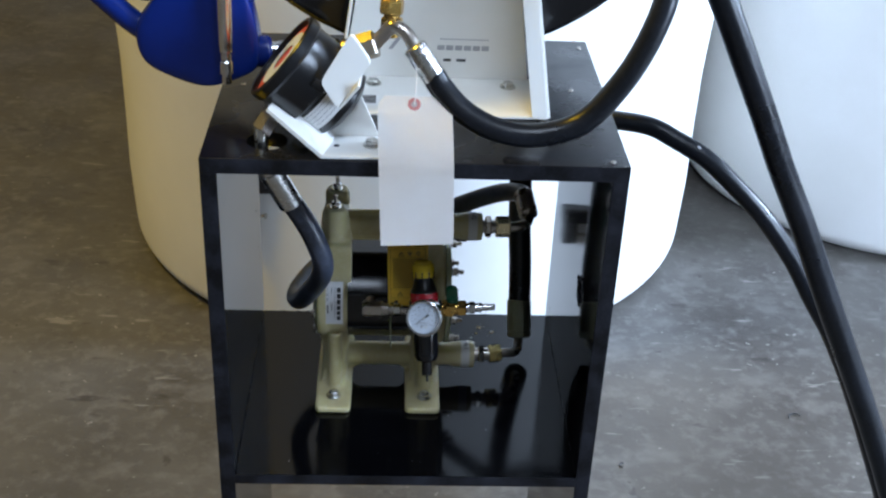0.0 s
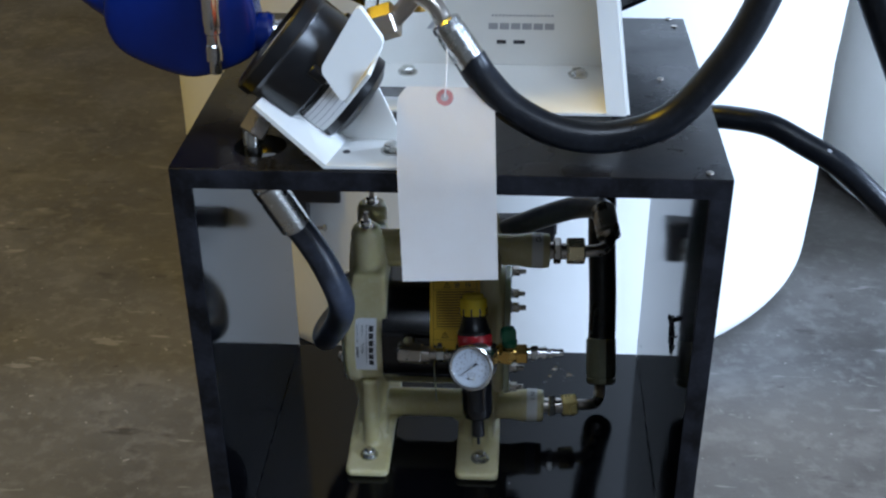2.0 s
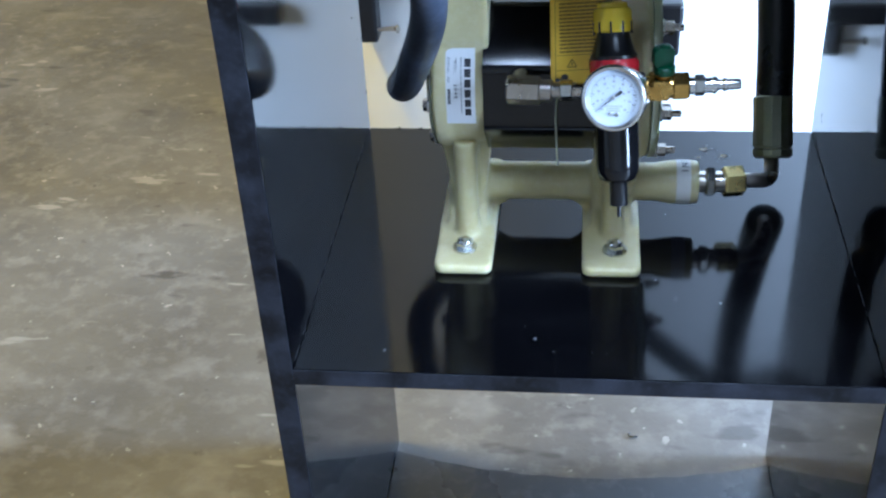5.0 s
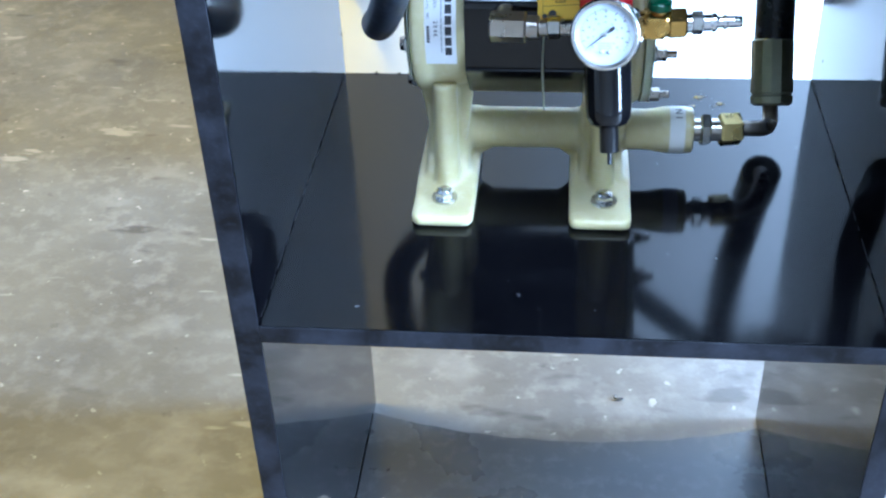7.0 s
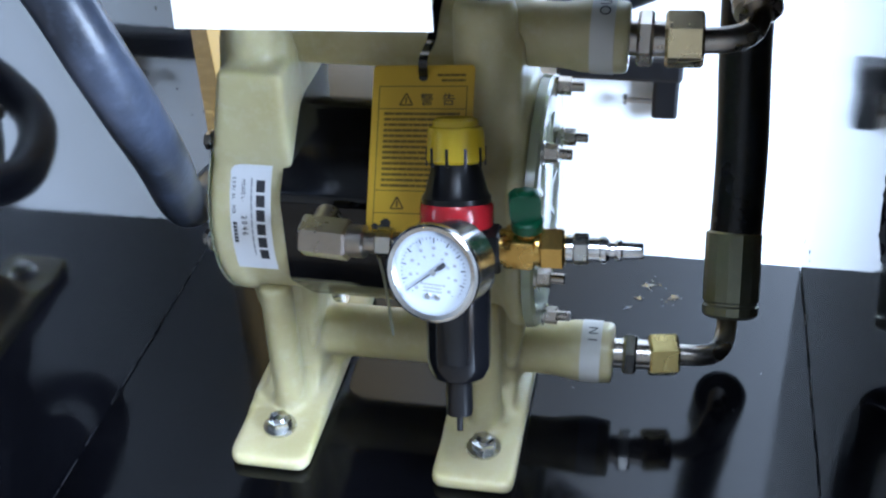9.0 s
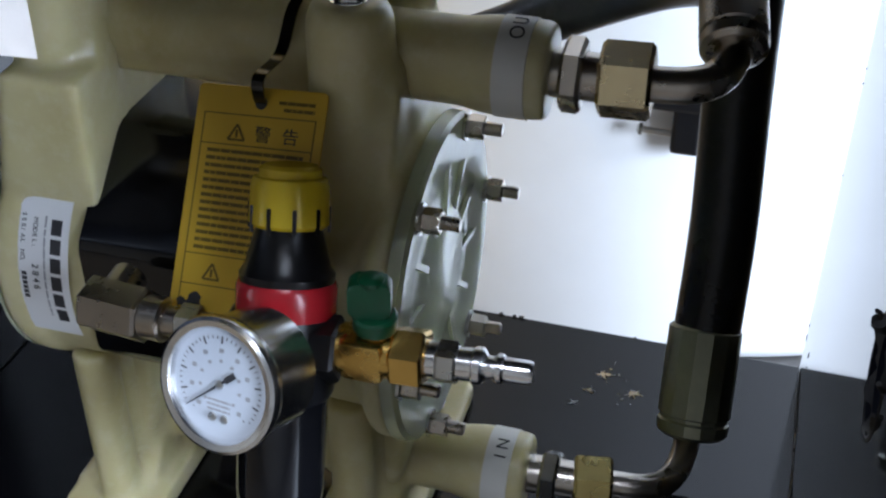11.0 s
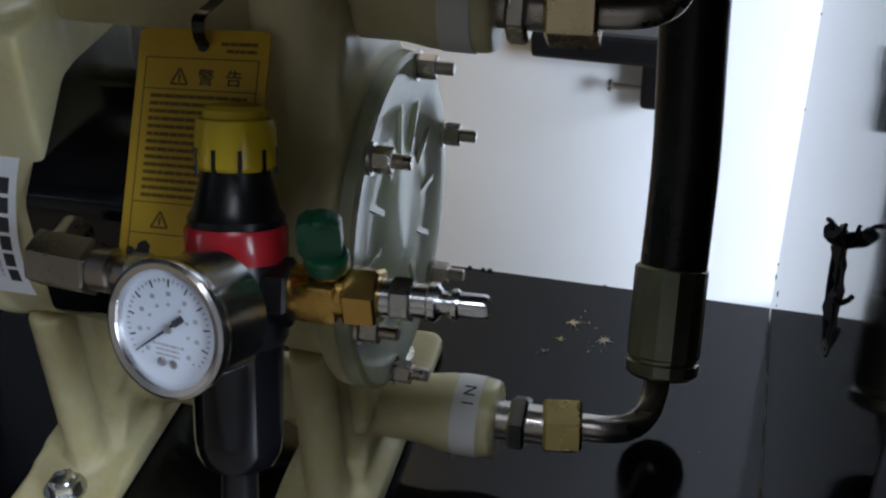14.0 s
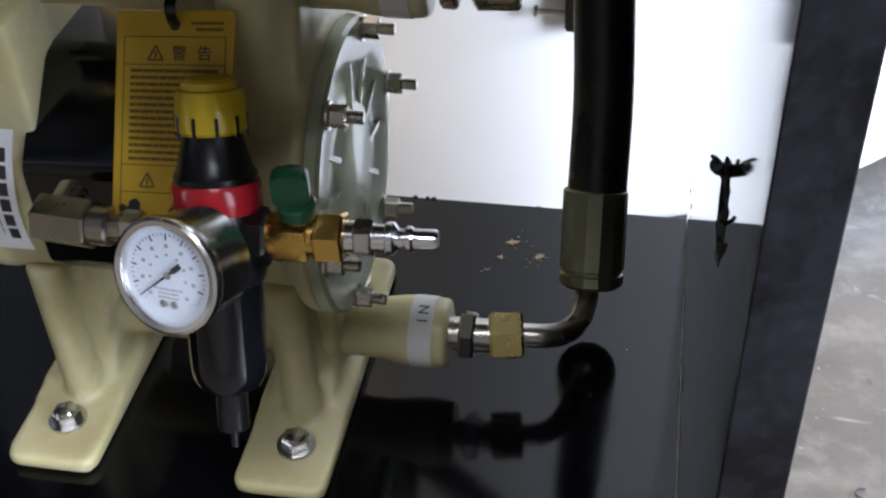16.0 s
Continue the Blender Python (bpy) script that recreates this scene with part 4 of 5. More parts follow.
# stainless elbow and nipple from the pump
elb = part("elbow", hexnut(B(), (-0.0585, 0.1260, 0.5325), (-0.034, 0.1235, 0.5330), 0.0185, 0.2), M_NICKEL, reg, "stainless elbow")
part("elbow_neck", rod(B(), (-0.0485, 0.1400, 0.5370), (-0.0490, 0.1260, 0.5350), 0.0068, 28, 0.001), M_NICKEL, elb)
part("elbow_collar", rod(B(), (-0.035, 0.1235, 0.5330), (-0.0255, 0.1230, 0.5332), 0.0082, 28, 0.001), M_NICKEL, elb)
part("nipple", rod(B(), (-0.027, 0.1230, 0.5332), (0.002, 0.1215, 0.5345), 0.0056, 24), M_NICKEL, reg)
part("nipple_nut", hexnut(B(), (-0.020, 0.1227, 0.5335), (-0.011, 0.1223, 0.5340), 0.0135, 0.1), M_STEEL, reg)
part("tie_wire", sweep(B(), [(-0.0225, 0.1280, 0.5260), (-0.0235, 0.1420, 0.4960), (-0.0220, 0.1450, 0.4580)], 0.0008, 6), M_PP_CLEAR, reg, "thin clear tie")
# brass ball valve and steel coupler plug
V0 = Vector((0.040, 0.1235, 0.5360))
VD = Vector((1, 0.035, 0.03)).normalized()


def vrod(a, b, r, r2=None, bevel=0.0004):
    return rod(B(), V0 + VD * a, V0 + VD * b, r, 28, bevel, r2)


valve = part("ball_valve", vrod(-0.002, 0.021, 0.0088), M_BRASS, reg, "brass ball valve")
part("valve_block", box(B(), V0.x + 0.002, V0.x + 0.018, V0.y - 0.0086, V0.y + 0.0086, V0.z - 0.0076, V0.z + 0.0088, 0.0025), M_BRASS, valve)
part("valve_hex", hexnut(B(), V0 + VD * 0.0195, V0 + VD * 0.0315, 0.0185, 0.5), M_BRASS, valve)
part("valve_neck", rod(B(), V0 + Vector((0.0135, 0, 0.006)), V0 + Vector((0.0135, 0, 0.0125)), 0.0048), M_BRASS, valve)
lever = part("lever", lathe(B(), [(0, 0.0115), (0.0074, 0.0115), (0.0078, 0.0125), (0.0078, 0.0165), (0.007, 0.0175), (0, 0.0175)], V0 + Vector((0.0135, 0, 0)), (0, 0, 1), 24), M_GREEN, valve, "green plastic lever")
part("lever_wing", slab(B(), rounded(0.0145, 0.0145, 0.003), basis(V0 + Vector((0.0130, -0.0040, 0.0245)), (1, 0.25, 0), (0, 0, 1)) @ Matrix.Translation((0, 0, -0.0078)), 0.0080, 0.0012), M_GREEN, lever)
part("lever_cap", lathe(B(), [(0, 0.031), (0.0045, 0.031), (0.0045, 0.0325), (0.003, 0.0335), (0, 0.0335)], V0 + Vector((0.0130, -0.001, 0)), (0, 0, 1), 20), M_GREEN, lever)
plug = part("coupler_plug", vrod(0.0315, 0.0355, 0.0066), M_CHROME, reg, "zinc-plated coupler plug")
part("plug_hex", hexnut(B(), V0 + VD * 0.0352, V0 + VD * 0.0425, 0.0135, 0.2), M_STEEL, plug)
bm = lathe(B(), [(0, 0.042), (0.0058, 0.042), (0.0058, 0.0475), (0.0066, 0.0482), (0.0066, 0.0505), (0.0040, 0.0525), (0.0040, 0.0545), (0.0052, 0.0560), (0.0052, 0.0575), (0.0042, 0.0585),
                 (0.0042, 0.0665), (0.0036, 0.0680), (0.0022, 0.0680), (0.0022, 0.062), (0, 0.062)], V0, VD, 28)
part("plug_tip", bm, M_CHROME, plug)

# ---- hydraulic hoses ----


def ferrule(p, q, r, mat, parent, label="", seg=40):
    p, q = Vector(p), Vector(q)
    n = (q - p).length
    prof = [(0, 0), (r * 0.93, 0), (r, 0.0012), (r, n * 0.80), (r * 0.93, n * 0.815), (r * 0.93, n * 0.845), (r, n * 0.86), (r * 0.98, n * 0.96), (r * 0.80, n), (0, n)]
    return part("ferrule", lathe(B(), prof, p, q - p, seg), mat, parent, label, sharp=0.4)


suction = thing("suction_hose", (0.156, 0.2390, 0.3928), "black rubber suction hose with crimped olive steel ferrule", "hose")
part("hose", sweep(B(), [(0.1600, 0.288, 0.440), (0.1595, 0.312, 0.490), (0.1560, 0.330, 0.55), (0.1535, 0.338, 0.62), (0.1530, 0.340, 0.70), (0.154, 0.340, 0.7815)], 0.0157, 28, 8), M_RUBBER, suction)
ferrule((0.1593, 0.2905, 0.4440), (0.1605, 0.2640, 0.3975), 0.0172, M_OLIVE, suction, "crimped olive steel ferrule", 14)
tube = part("bent_tube", sweep(B(), [(0.118, 0.2125, 0.4043), (0.130, 0.2150, 0.4043), (0.142, 0.2175, 0.4030), (0.1510, 0.2260, 0.3990), (0.1565, 0.2410, 0.3945), (0.1588, 0.2560, 0.3955), (0.1588, 0.2660, 0.4010)], 0.0062, 20, 8), M_NICKEL, suction, "bent steel tube")
part("nut", hexnut(B(), (0.113, 0.2120, 0.4043), (0.1300, 0.2150, 0.4043), 0.0225, 0.2), M_YPLATE, suction, "yellow-plated hex nut")
part("adapter", hexnut(B(), (0.0985, 0.2110, 0.4048), (0.1065, 0.2110, 0.4048), 0.0225, 0.4), M_STEEL, suction)
part("thread", rod(B(), (0.092, 0.2110, 0.4048), (0.114, 0.2120, 0.4048), 0.0088), M_NICKEL, suction)

delivery = thing("delivery_hose", (0.05, 0.3, 0.45), "black rubber delivery hose looping behind the pump to the meter", "hose")
part("thread", rod(B(), (0.092, UY, UZ), (0.112, UY, UZ), 0.0088), M_NICKEL, delivery)
part("adapter", hexnut(B(), (0.0965, UY, UZ), (0.1045, UY, UZ), 0.0240, 0.1), M_NICKEL, delivery)
part("nut", hexnut(B(), (0.110, UY, UZ), (0.129, UY + 0.0005, UZ + 0.0005), 0.0245, 0.25), M_DARKNUT, delivery)
part("bent_tube", sweep(B(), [(0.127, UY, UZ), (0.141, UY + 0.001, UZ + 0.001), (0.150, UY + 0.005, UZ + 0.003), (0.1545, UY + 0.013, UZ + 0.008), (0.1545, UY + 0.022, UZ + 0.0125)], 0.0066, 20, 8), M_NICKEL, delivery, "bent steel tube")
ferrule((0.1490, 0.2610, 0.6310), (0.1545, 0.2270, 0.6150), 0.0125, M_NICKEL, delivery, "crimped steel ferrule")
part("hose", sweep(B(), [(0.1505, 0.251, 0.627), (0.145, 0.270, 0.626), (0.122, 0.296, 0.612), (0.085, 0.312, 0.590), (0.040, 0.325, 0.562), (-0.02, 0.330, 0.535), (-0.08, 0.325, 0.508),
                         (-0.125, 0.295, 0.492), (-0.146, 0.250, 0.488), (-0.150, 0.212, 0.493), (-0.138, 0.165, 0.520), (-0.113, 0.100, 0.587), (-0.104, 0.066, 0.629), (-0.108, 0.054, 0.660), (-0.121, 0.053, 0.692), (-0.141, 0.051, 0.728)], 0.0125, 28, 9), M_DUSTY_SHEEN, delivery)
ferrule((-0.1385, 0.0515, 0.720), (-0.1650, 0.0420, 0.776), 0.0142, M_STEEL, delivery, "bright crimped ferrule")
part("riser", sweep(B(), [(-0.163, 0.0425, 0.770), (-0.166, 0.042, 0.785), (-0.168, 0.042, 0.803), (-0.168, 0.046, 0.816)], 0.0072, 18, 6), M_STEEL, delivery)

# ---- brackets on the tank ----
for x0, x1, sx, z0, za, zb in ((-0.322, -0.235, -0.322, 0.215, 0.285, 0.333), (-0.010, 0.125, 0.094, 0.228, 0.272, 0.302)):
    yb = 1.504 - math.sqrt(0.665 ** 2 - ((x0 + x1) / 2 - 0.019) ** 2)
    br = thing("tank_bracket", ((x0 + x1) / 2, yb, z0), "small black plastic bracket with a bolt fixed to the tank", "bracket", "brackets on the tank")
    part("arm", box(B(), x0, x1, yb - 0.018, yb + 0.025, za, zb, 0.005), M_BLACK, br, sharp=0.3)
    part("leg", box(B(), sx, sx + 0.028, yb - 0.016, yb + 0.028, z0, za + 0.005, 0.004), M_BLACK, br, sharp=0.3)
    s = 1 if sx < 0 else -1
    xb = sx + (0.028 if s > 0 else 0)
    part("bolt", rod(B(), (xb, yb - 0.012, z0 + 0.02), (xb + s * 0.028, yb - 0.012, z0 + 0.021), 0.003, 14), M_NICKEL, br)
    part("bolt_head", lathe(B(), [(0, 0), (0.006, 0.001), (0.006, 0.004), (0.003, 0.006), (0, 0.006)], (xb + s * 0.026, yb - 0.012, z0 + 0.021), (s, 0, 0), 16), M_STEEL, br)

# ---- hose reel on the stand ----
reel = thing("hose_reel", (0.03, 0.26, TOP), "white steel hose reel base carrying a black reel on the stand", "hose reel")
base = part("base_plate", box(B(), -0.088, 0.152, 0.118, 0.232, TOP + 0.0004, TOP + 0.004, 0.001), M_WHITE, reel, sharp=0.3)
bm = B()
slab(bm, [(-0.088, 0.0), (0.138, 0.0), (0.100, 0.30), (-0.040, 0.30)], basis((0, 0.232, TOP + 0.004), (1, 0, 0), (0, 0, 1)), 0.004, 0.0008)
front = part("front_panel", bm, M_WHITE, reel, sharp=0.3)
for sx in (-1, 1):
    # side gusset leaning back, with a turned flange
    xb, xt = (0.152, 0.112) if sx > 0 else (-0.090, -0.048)
    bm = B()
    pts = [Vector((xb, 0.118, TOP + 0.003)), Vector((xb, 0.240, TOP + 0.003)), Vector((xt, 0.245, TOP + 0.30)), Vector((xt, 0.200, TOP + 0.30))]
    w = Vector((0.003 * sx, 0, 0))
    lo, hi = [bm.verts.new(p) for p in pts], [bm.verts.new(p + w) for p in pts]
    bm.faces.new(lo[::-1]); bm.faces.new(hi)
    for i in range(4):
        bm.faces.new((lo[i], lo[(i + 1) % 4], hi[(i + 1) % 4], hi[i]))
    part("gusset", bm, M_WHITE, reel, sharp=0.3)
    bm = B()
    pts = [Vector((xb, 0.116, TOP + 0.003)), Vector((xb - sx * 0.018, 0.116, TOP + 0.003)), Vector((xt - sx * 0.018, 0.198, TOP + 0.30)), Vector((xt, 0.198, TOP + 0.30))]
    w = Vector((0, 0.003, 0))
    lo, hi = [bm.verts.new(p) for p in pts], [bm.verts.new(p + w) for p in pts]
    bm.faces.new(lo[::-1]); bm.faces.new(hi)
    for i in range(4):
        bm.faces.new((lo[i], lo[(i + 1) % 4], hi[(i + 1) % 4], hi[i]))
    if sx > 0:
        part("flange", bm, M_WHITE, reel, sharp=0.3)
    else:
        bm.free()
for x, y in ((0.112, 0.205), (-0.050, 0.205)):
    b_ = part("base_bolt", hexnut(B(), (x, y, TOP + 0.004), (x, y, TOP + 0.010), 0.012, 0.3), M_STEEL, base)
    part("washer", lathe(B(), [(0, 0), (0.0095, 0), (0.0095, 0.0018), (0, 0.0018)], (x, y, TOP + 0.004), (0, 0, 1), 24), M_STEEL, b_)
MP = basis((0, 0.2278, TOP), (1, 0, 0), (0, 0, 1))
bm = B()
for x0, x1 in ((0.034, 0.043), (0.050, 0.061)):
    slab(bm, [(x0, 0.026), (x1, 0.026), (x1, 0.0295), (x0, 0.0295)], MP, 0.0004)
part("slot", bm, M_INK, front, "dark punched slots")
bm = B()
for k in range(6):
    x = 0.026 + k * 0.0107
    slab(bm, [(x, 0.0405), (x + 0.0088, 0.0405), (x + 0.0088, 0.0465), (x, 0.0465)], MP, 0.0004)
for k in range(18):
    slab(bm, [(0.029 + k * 0.0033, 0.0535), (0.0312 + k * 0.0033, 0.0535), (0.0312 + k * 0.0033, 0.0550), (0.029 + k * 0.0033, 0.0550)], MP, 0.0004)
part("reel_print", bm, M_INK_GREY, front, "grey maker's print")
bm = slab(B(), [(-0.033, 0.040), (-0.028, 0.040), (-0.018, 0.054), (-0.010, 0.054), (-0.012, 0.056), (-0.022, 0.056)], MP, 0.0004)
part("reel_mark", bm, M_INK_GREY, front, "grey maker's mark")
bm = slab(B(), rounded(0.036, 0.030, 0.001, cx=-0.060, cy=0.155), Matrix.Translation((0, 0, TOP + 0.0041)), 0.0003)
stick = part("sticker", bm, M_LABEL, base, "white and black sticker")
bm = B()
for k in range(5):
    slab(bm, [(-0.074, 0.146 + k * 0.0046), (-0.046, 0.146 + k * 0.0046), (-0.046, 0.1495 + k * 0.0046), (-0.074, 0.1495 + k * 0.0046)], Matrix.Translation((0, 0, TOP + 0.0044)), 0.0002)
part("sticker_print", bm, M_INK, stick)
# black pad under the base
part("rubber_pad", lathe(B(), [(0, 0.0), (0.055, 0.0), (0.058, 0.001), (0.058, 0.0015), (0, 0.0016)], (-0.055, 0.105, TOP), (0, 0, 1), 40), M_BLACK, reel)
RC = (0.03, 0.0, 1.135)
for y, r in ((0.272, 0.315), (0.372, 0.315)):
    bm = lathe(B(), [(0.03, 0), (0.06, -0.004), (0.12, -0.004), (0.20, 0.0), (r - 0.028, 0.0), (r - 0.018, -0.006), (r - 0.006, -0.009), (r, -0.004), (r, 0.006), (r - 0.012, 0.008), (r - 0.024, 0.004), (0.03, 0.004)],
               (RC[0], y, RC[2]), (0, 1, 0), 96)
    part("reel_disc", bm, M_GLOSS, reel, "black pressed-steel reel disc")
bm = B()
for k in range(4):
    lathe(bm, [(0.262 + 0.011 * math.cos(q), 0.011 * math.sin(q)) for q in [2 * math.pi * j / 12 for j in range(13)]], (RC[0], 0.290 + 0.022 * k, RC[2]), (0, 1, 0), 72)
part("wound_hose", bm, M_RUBBER, reel, "wound black hose")
part("hub", rod(B(), (RC[0], 0.226, RC[2] - 0.03), (RC[0], 0.40, RC[2] - 0.03), 0.045, 32, 0.004), M_BLACK, reel)

# ---- flow meter on a bent bracket ----
MA = Vector((-0.77, 0.02, 0.64)).normalized()
MC = Vector((-0.146, 0.070, 0.889))
bracket = thing("meter_bracket", (-0.07, 0.03, TOP), "white bent steel bracket bolted to the stand top", "bracket")
part("foot", slab(B(), [(-0.102, 0.004), (-0.028, 0.004), (-0.028, 0.058), (-0.090, 0.058)], Matrix.Translation((0, 0, TOP + 0.0004)), 0.0035, 0.0008), M_WHITE, bracket, sharp=0.3)
_, mu, mv = frame_of(MA)
bm = B()
pts = [Vector((-0.102, 0.004, TOP + 0.001)), Vector((-0.090, 0.058, TOP + 0.001)), Vector((-0.146, 0.070, TOP + 0.054)), Vector((-0.160, 0.022, TOP + 0.046))]
w = Vector((0.0024, 0.0, 0.0028))
lo, hi = [bm.verts.new(p) for p in pts], [bm.verts.new(p + w) for p in pts]
bm.faces.new(lo[::-1]); bm.faces.new(hi)
for i in range(4):
    bm.faces.new((lo[i], lo[(i + 1) % 4], hi[(i + 1) % 4], hi[i]))
part("sloping_plate", bm, M_WHITE, bracket, sharp=0.3)
bm = B()
pts = [Vector((-0.102, 0.016, 0.882)), Vector((-0.084, 0.012, 0.855)), Vector((-0.050, 0.022, 0.903)), Vector((-0.071, 0.028, 0.932))]
w = Vector((0.001, 0.0038, 0.001))
lo, hi = [bm.verts.new(p) for p in pts], [bm.verts.new(p + w) for p in pts]
bm.faces.new(lo[::-1]); bm.faces.new(hi)
for i in range(4):
    bm.faces.new((lo[i], lo[(i + 1) % 4], hi[(i + 1) % 4], hi[i]))
bmesh.ops.bevel(bm, geom=[e for e in bm.edges if e.calc_length() < 0.006], offset=0.005, segments=4, affect="EDGES", profile=0.5)
part("front_plate", bm, M_WHITE, bracket, sharp=0.3)
part("web", slab(B(), [(0, 0), (0.060, 0), (0.060, 0.030), (0, 0.034)], basis((-0.0835, 0.0145, 0.8555), (0.10, 0.95, 0.1), (0.6, 0.1, 0.78)), 0.0035, 0.0006), M_WHITE, bracket)
part("rib", slab(B(), [(-0.100, 0.802), (-0.040, 0.802), (-0.060, 0.850), (-0.084, 0.858)], basis((0, 0.060, 0), (1, 0, 0), (0, 0, 1)), 0.0035, 0.0006), M_WHITE, bracket)
for x, y in ((-0.048, 0.033),):
    b_ = part("bolt", hexnut(B(), (x, y, TOP + 0.005), (x, y, TOP + 0.011), 0.0125, 0.4), M_STEEL, bracket)
    part("washer", lathe(B(), [(0, 0), (0.0095, 0), (0.0095, 0.0018), (0, 0.0018)], (x, y, TOP + 0.0038), (0, 0, 1), 24), M_STEEL, b_)
part("bolt_hole", lathe(B(), [(0, 0), (0.0032, 0), (0.0032, 0.0003), (0, 0.0003)], (-0.086, 0.030, TOP + 0.0040), (0, 0, 1), 16), M_INK, bracket)

meter = thing("flow_meter", tuple(MC - MA * 0.05), "round black flow meter with white dial and paper sticker", "meter")
part("case", lathe(B(), [(0, -0.052), (0.043, -0.052), (0.0495, -0.048), (0.0495, -0.014), (0.0505, -0.012), (0.0525, -0.010), (0.0525, 0.0), (0.0500, 0.002), (0.0475, 0.0015), (0.0470, -0.004), (0, -0.004)], MC, MA, 64), M_BLACK, meter)
part("dial", lathe(B(), [(0, -0.0038), (0.0465, -0.0038), (0, -0.0030)], MC, MA, 48), M_DIALRED, meter, "red and white dial")
part("dial_window", lathe(B(), [(0.016, -0.0026), (0.034, -0.0026), (0.034, -0.0018), (0.016, -0.0018)], MC, MA, 48), M_DIAL, meter)
part("rear_case", lathe(B(), [(0, -0.090), (0.030, -0.090), (0.040, -0.084), (0.0415, -0.052), (0, -0.052)], MC, MA, 56), M_BLACK, meter)
fwd = Vector((0, -0.85, 0.45))
A0 = math.atan2(fwd.dot(mv), fwd.dot(mu))
bm = B()
old = None
for k in range(15):
    a = A0 + radians(-75 + 8.5 * k)
    d = mu * math.cos(a) + mv * math.sin(a)
    row = [bm.verts.new(MC - MA * h + d * r) for h, r in ((0.0555, 0.0418), (0.0765, 0.0411))]
    if old:
        bm.faces.new((old[0], old[1], row[1], row[0]))
    old = row
part("sticker", bm, M_LABEL, meter, "white paper sticker")
bm = B()
for i in range(4):
    old = None
    for k in range(9):
        a = A0 + radians(-62 + 8 * k)
        d = mu * math.cos(a) + mv * math.sin(a)
        row = [bm.verts.new(MC - MA * (0.058 + i * 0.0045 + h) + d * 0.0420) for h in (0, 0.0005)]
        if old:
            bm.faces.new((old[0], old[1], row[1], row[0]))
        old = row
part("sticker_print", bm, M_INK_GREY, meter)
for a in (200, 20, 110, 290):
    d = mu * math.cos(radians(a)) + mv * math.sin(radians(a))
    lug = part("lug", rod(B(), MC - MA * 0.050 + d * 0.0475, MC - MA * 0.034 + d * 0.0475, 0.0055, 16, 0.001), M_BLACK, meter)
    part("screw", lathe(B(), [(0.0025, 0), (0.0025, 0.002), (0, 0.0022)], MC - MA * 0.0495 + d * 0.0475, -MA, 12), M_STEEL, lug)
IN_ = Vector((-0.1645, 0.046, 0.818))
inlet = part("inlet_nut", hexnut(B(), IN_ + Vector((-0.004, -0.002, -0.006)), IN_ + Vector((0.012, 0.012, 0.018)), 0.021, 0.3), M_NICKEL, meter, "steel inlet nut")
OUTP = Vector((-0.058, 0.070, 0.902))
od = Vector((0.80, -0.05, 0.28)).normalized()
outlet = part("outlet_collar", rod(B(), OUTP - od * 0.022, OUTP - od * 0.004, 0.0135, 28, 0.001), M_NICKEL, meter)
part("outlet_nut", hexnut(B(), OUTP - od * 0.008, OUTP + od * 0.014, 0.0260, 0.4), M_NICKEL, outlet, "steel hex nut")

# ---- hoses on and beside the stand ----
front_hose = thing("meter_hose", (0.10, 0.04, TOP), "thick black rubber hose curving from the meter over the stand", "hose")
part("bent_tube", sweep(B(), [OUTP + od * 0.012, OUTP + od * 0.020 + Vector((0, 0, 0.006)), (-0.028, 0.068, 0.926), (-0.014, 0.062, 0.921), (-0.003, 0.055, 0.905)], 0.0075, 20, 8), M_NICKEL, front_hose, "bent steel tube")
ferrule((0.022, 0.048, 0.871), (-0.006, 0.056, 0.910), 0.0130, M_STEEL, front_hose, "bright crimped ferrule")
part("hose", sweep(B(), [(0.016, 0.050, 0.880), (0.026, 0.046, 0.866), (0.050, 0.036, 0.844), (0.087, 0.030, 0.8265), (0.130, 0.030, 0.8220), (0.178, 0.032, 0.838), (0.218, 0.036, 0.886), (0.245, 0.045, 0.940),
                         (0.258, 0.062, 0.985), (0.262, 0.10, 1.05), (0.255, 0.16, 1.12), (0.21, 0.24, 1.16), (0.12, 0.262, 1.14)], 0.0132, 28, 9), M_RUBBER, front_hose)
swivel = thing("brass_swivel", (-0.028, 0.100, 0.92), "yellow brass swivel hanging from the hose reel", "swivel")
for z0, z1, w in ((0.912, 0.926, 0.021), (0.930, 0.946, 0.023), (0.950, 0.972, 0.019)):
    part("swivel_hex", hexnut(B(), (-0.030, 0.095, z0), (-0.029, 0.098, z1), w, 0.3), M_BRASS, swivel)
part("swivel_body", rod(B(), (-0.030, 0.095, 0.905), (-0.028, 0.102, 1.02), 0.0088, 24, 0.001), M_BRASS, swivel)
part("swivel_stem", sweep(B(), [(-0.028, 0.102, 1.01), (-0.026, 0.12, 1.06), (-0.01, 0.18, 1.10), (0.01, 0.226, 1.105)], 0.008, 16), M_NICKEL, swivel)

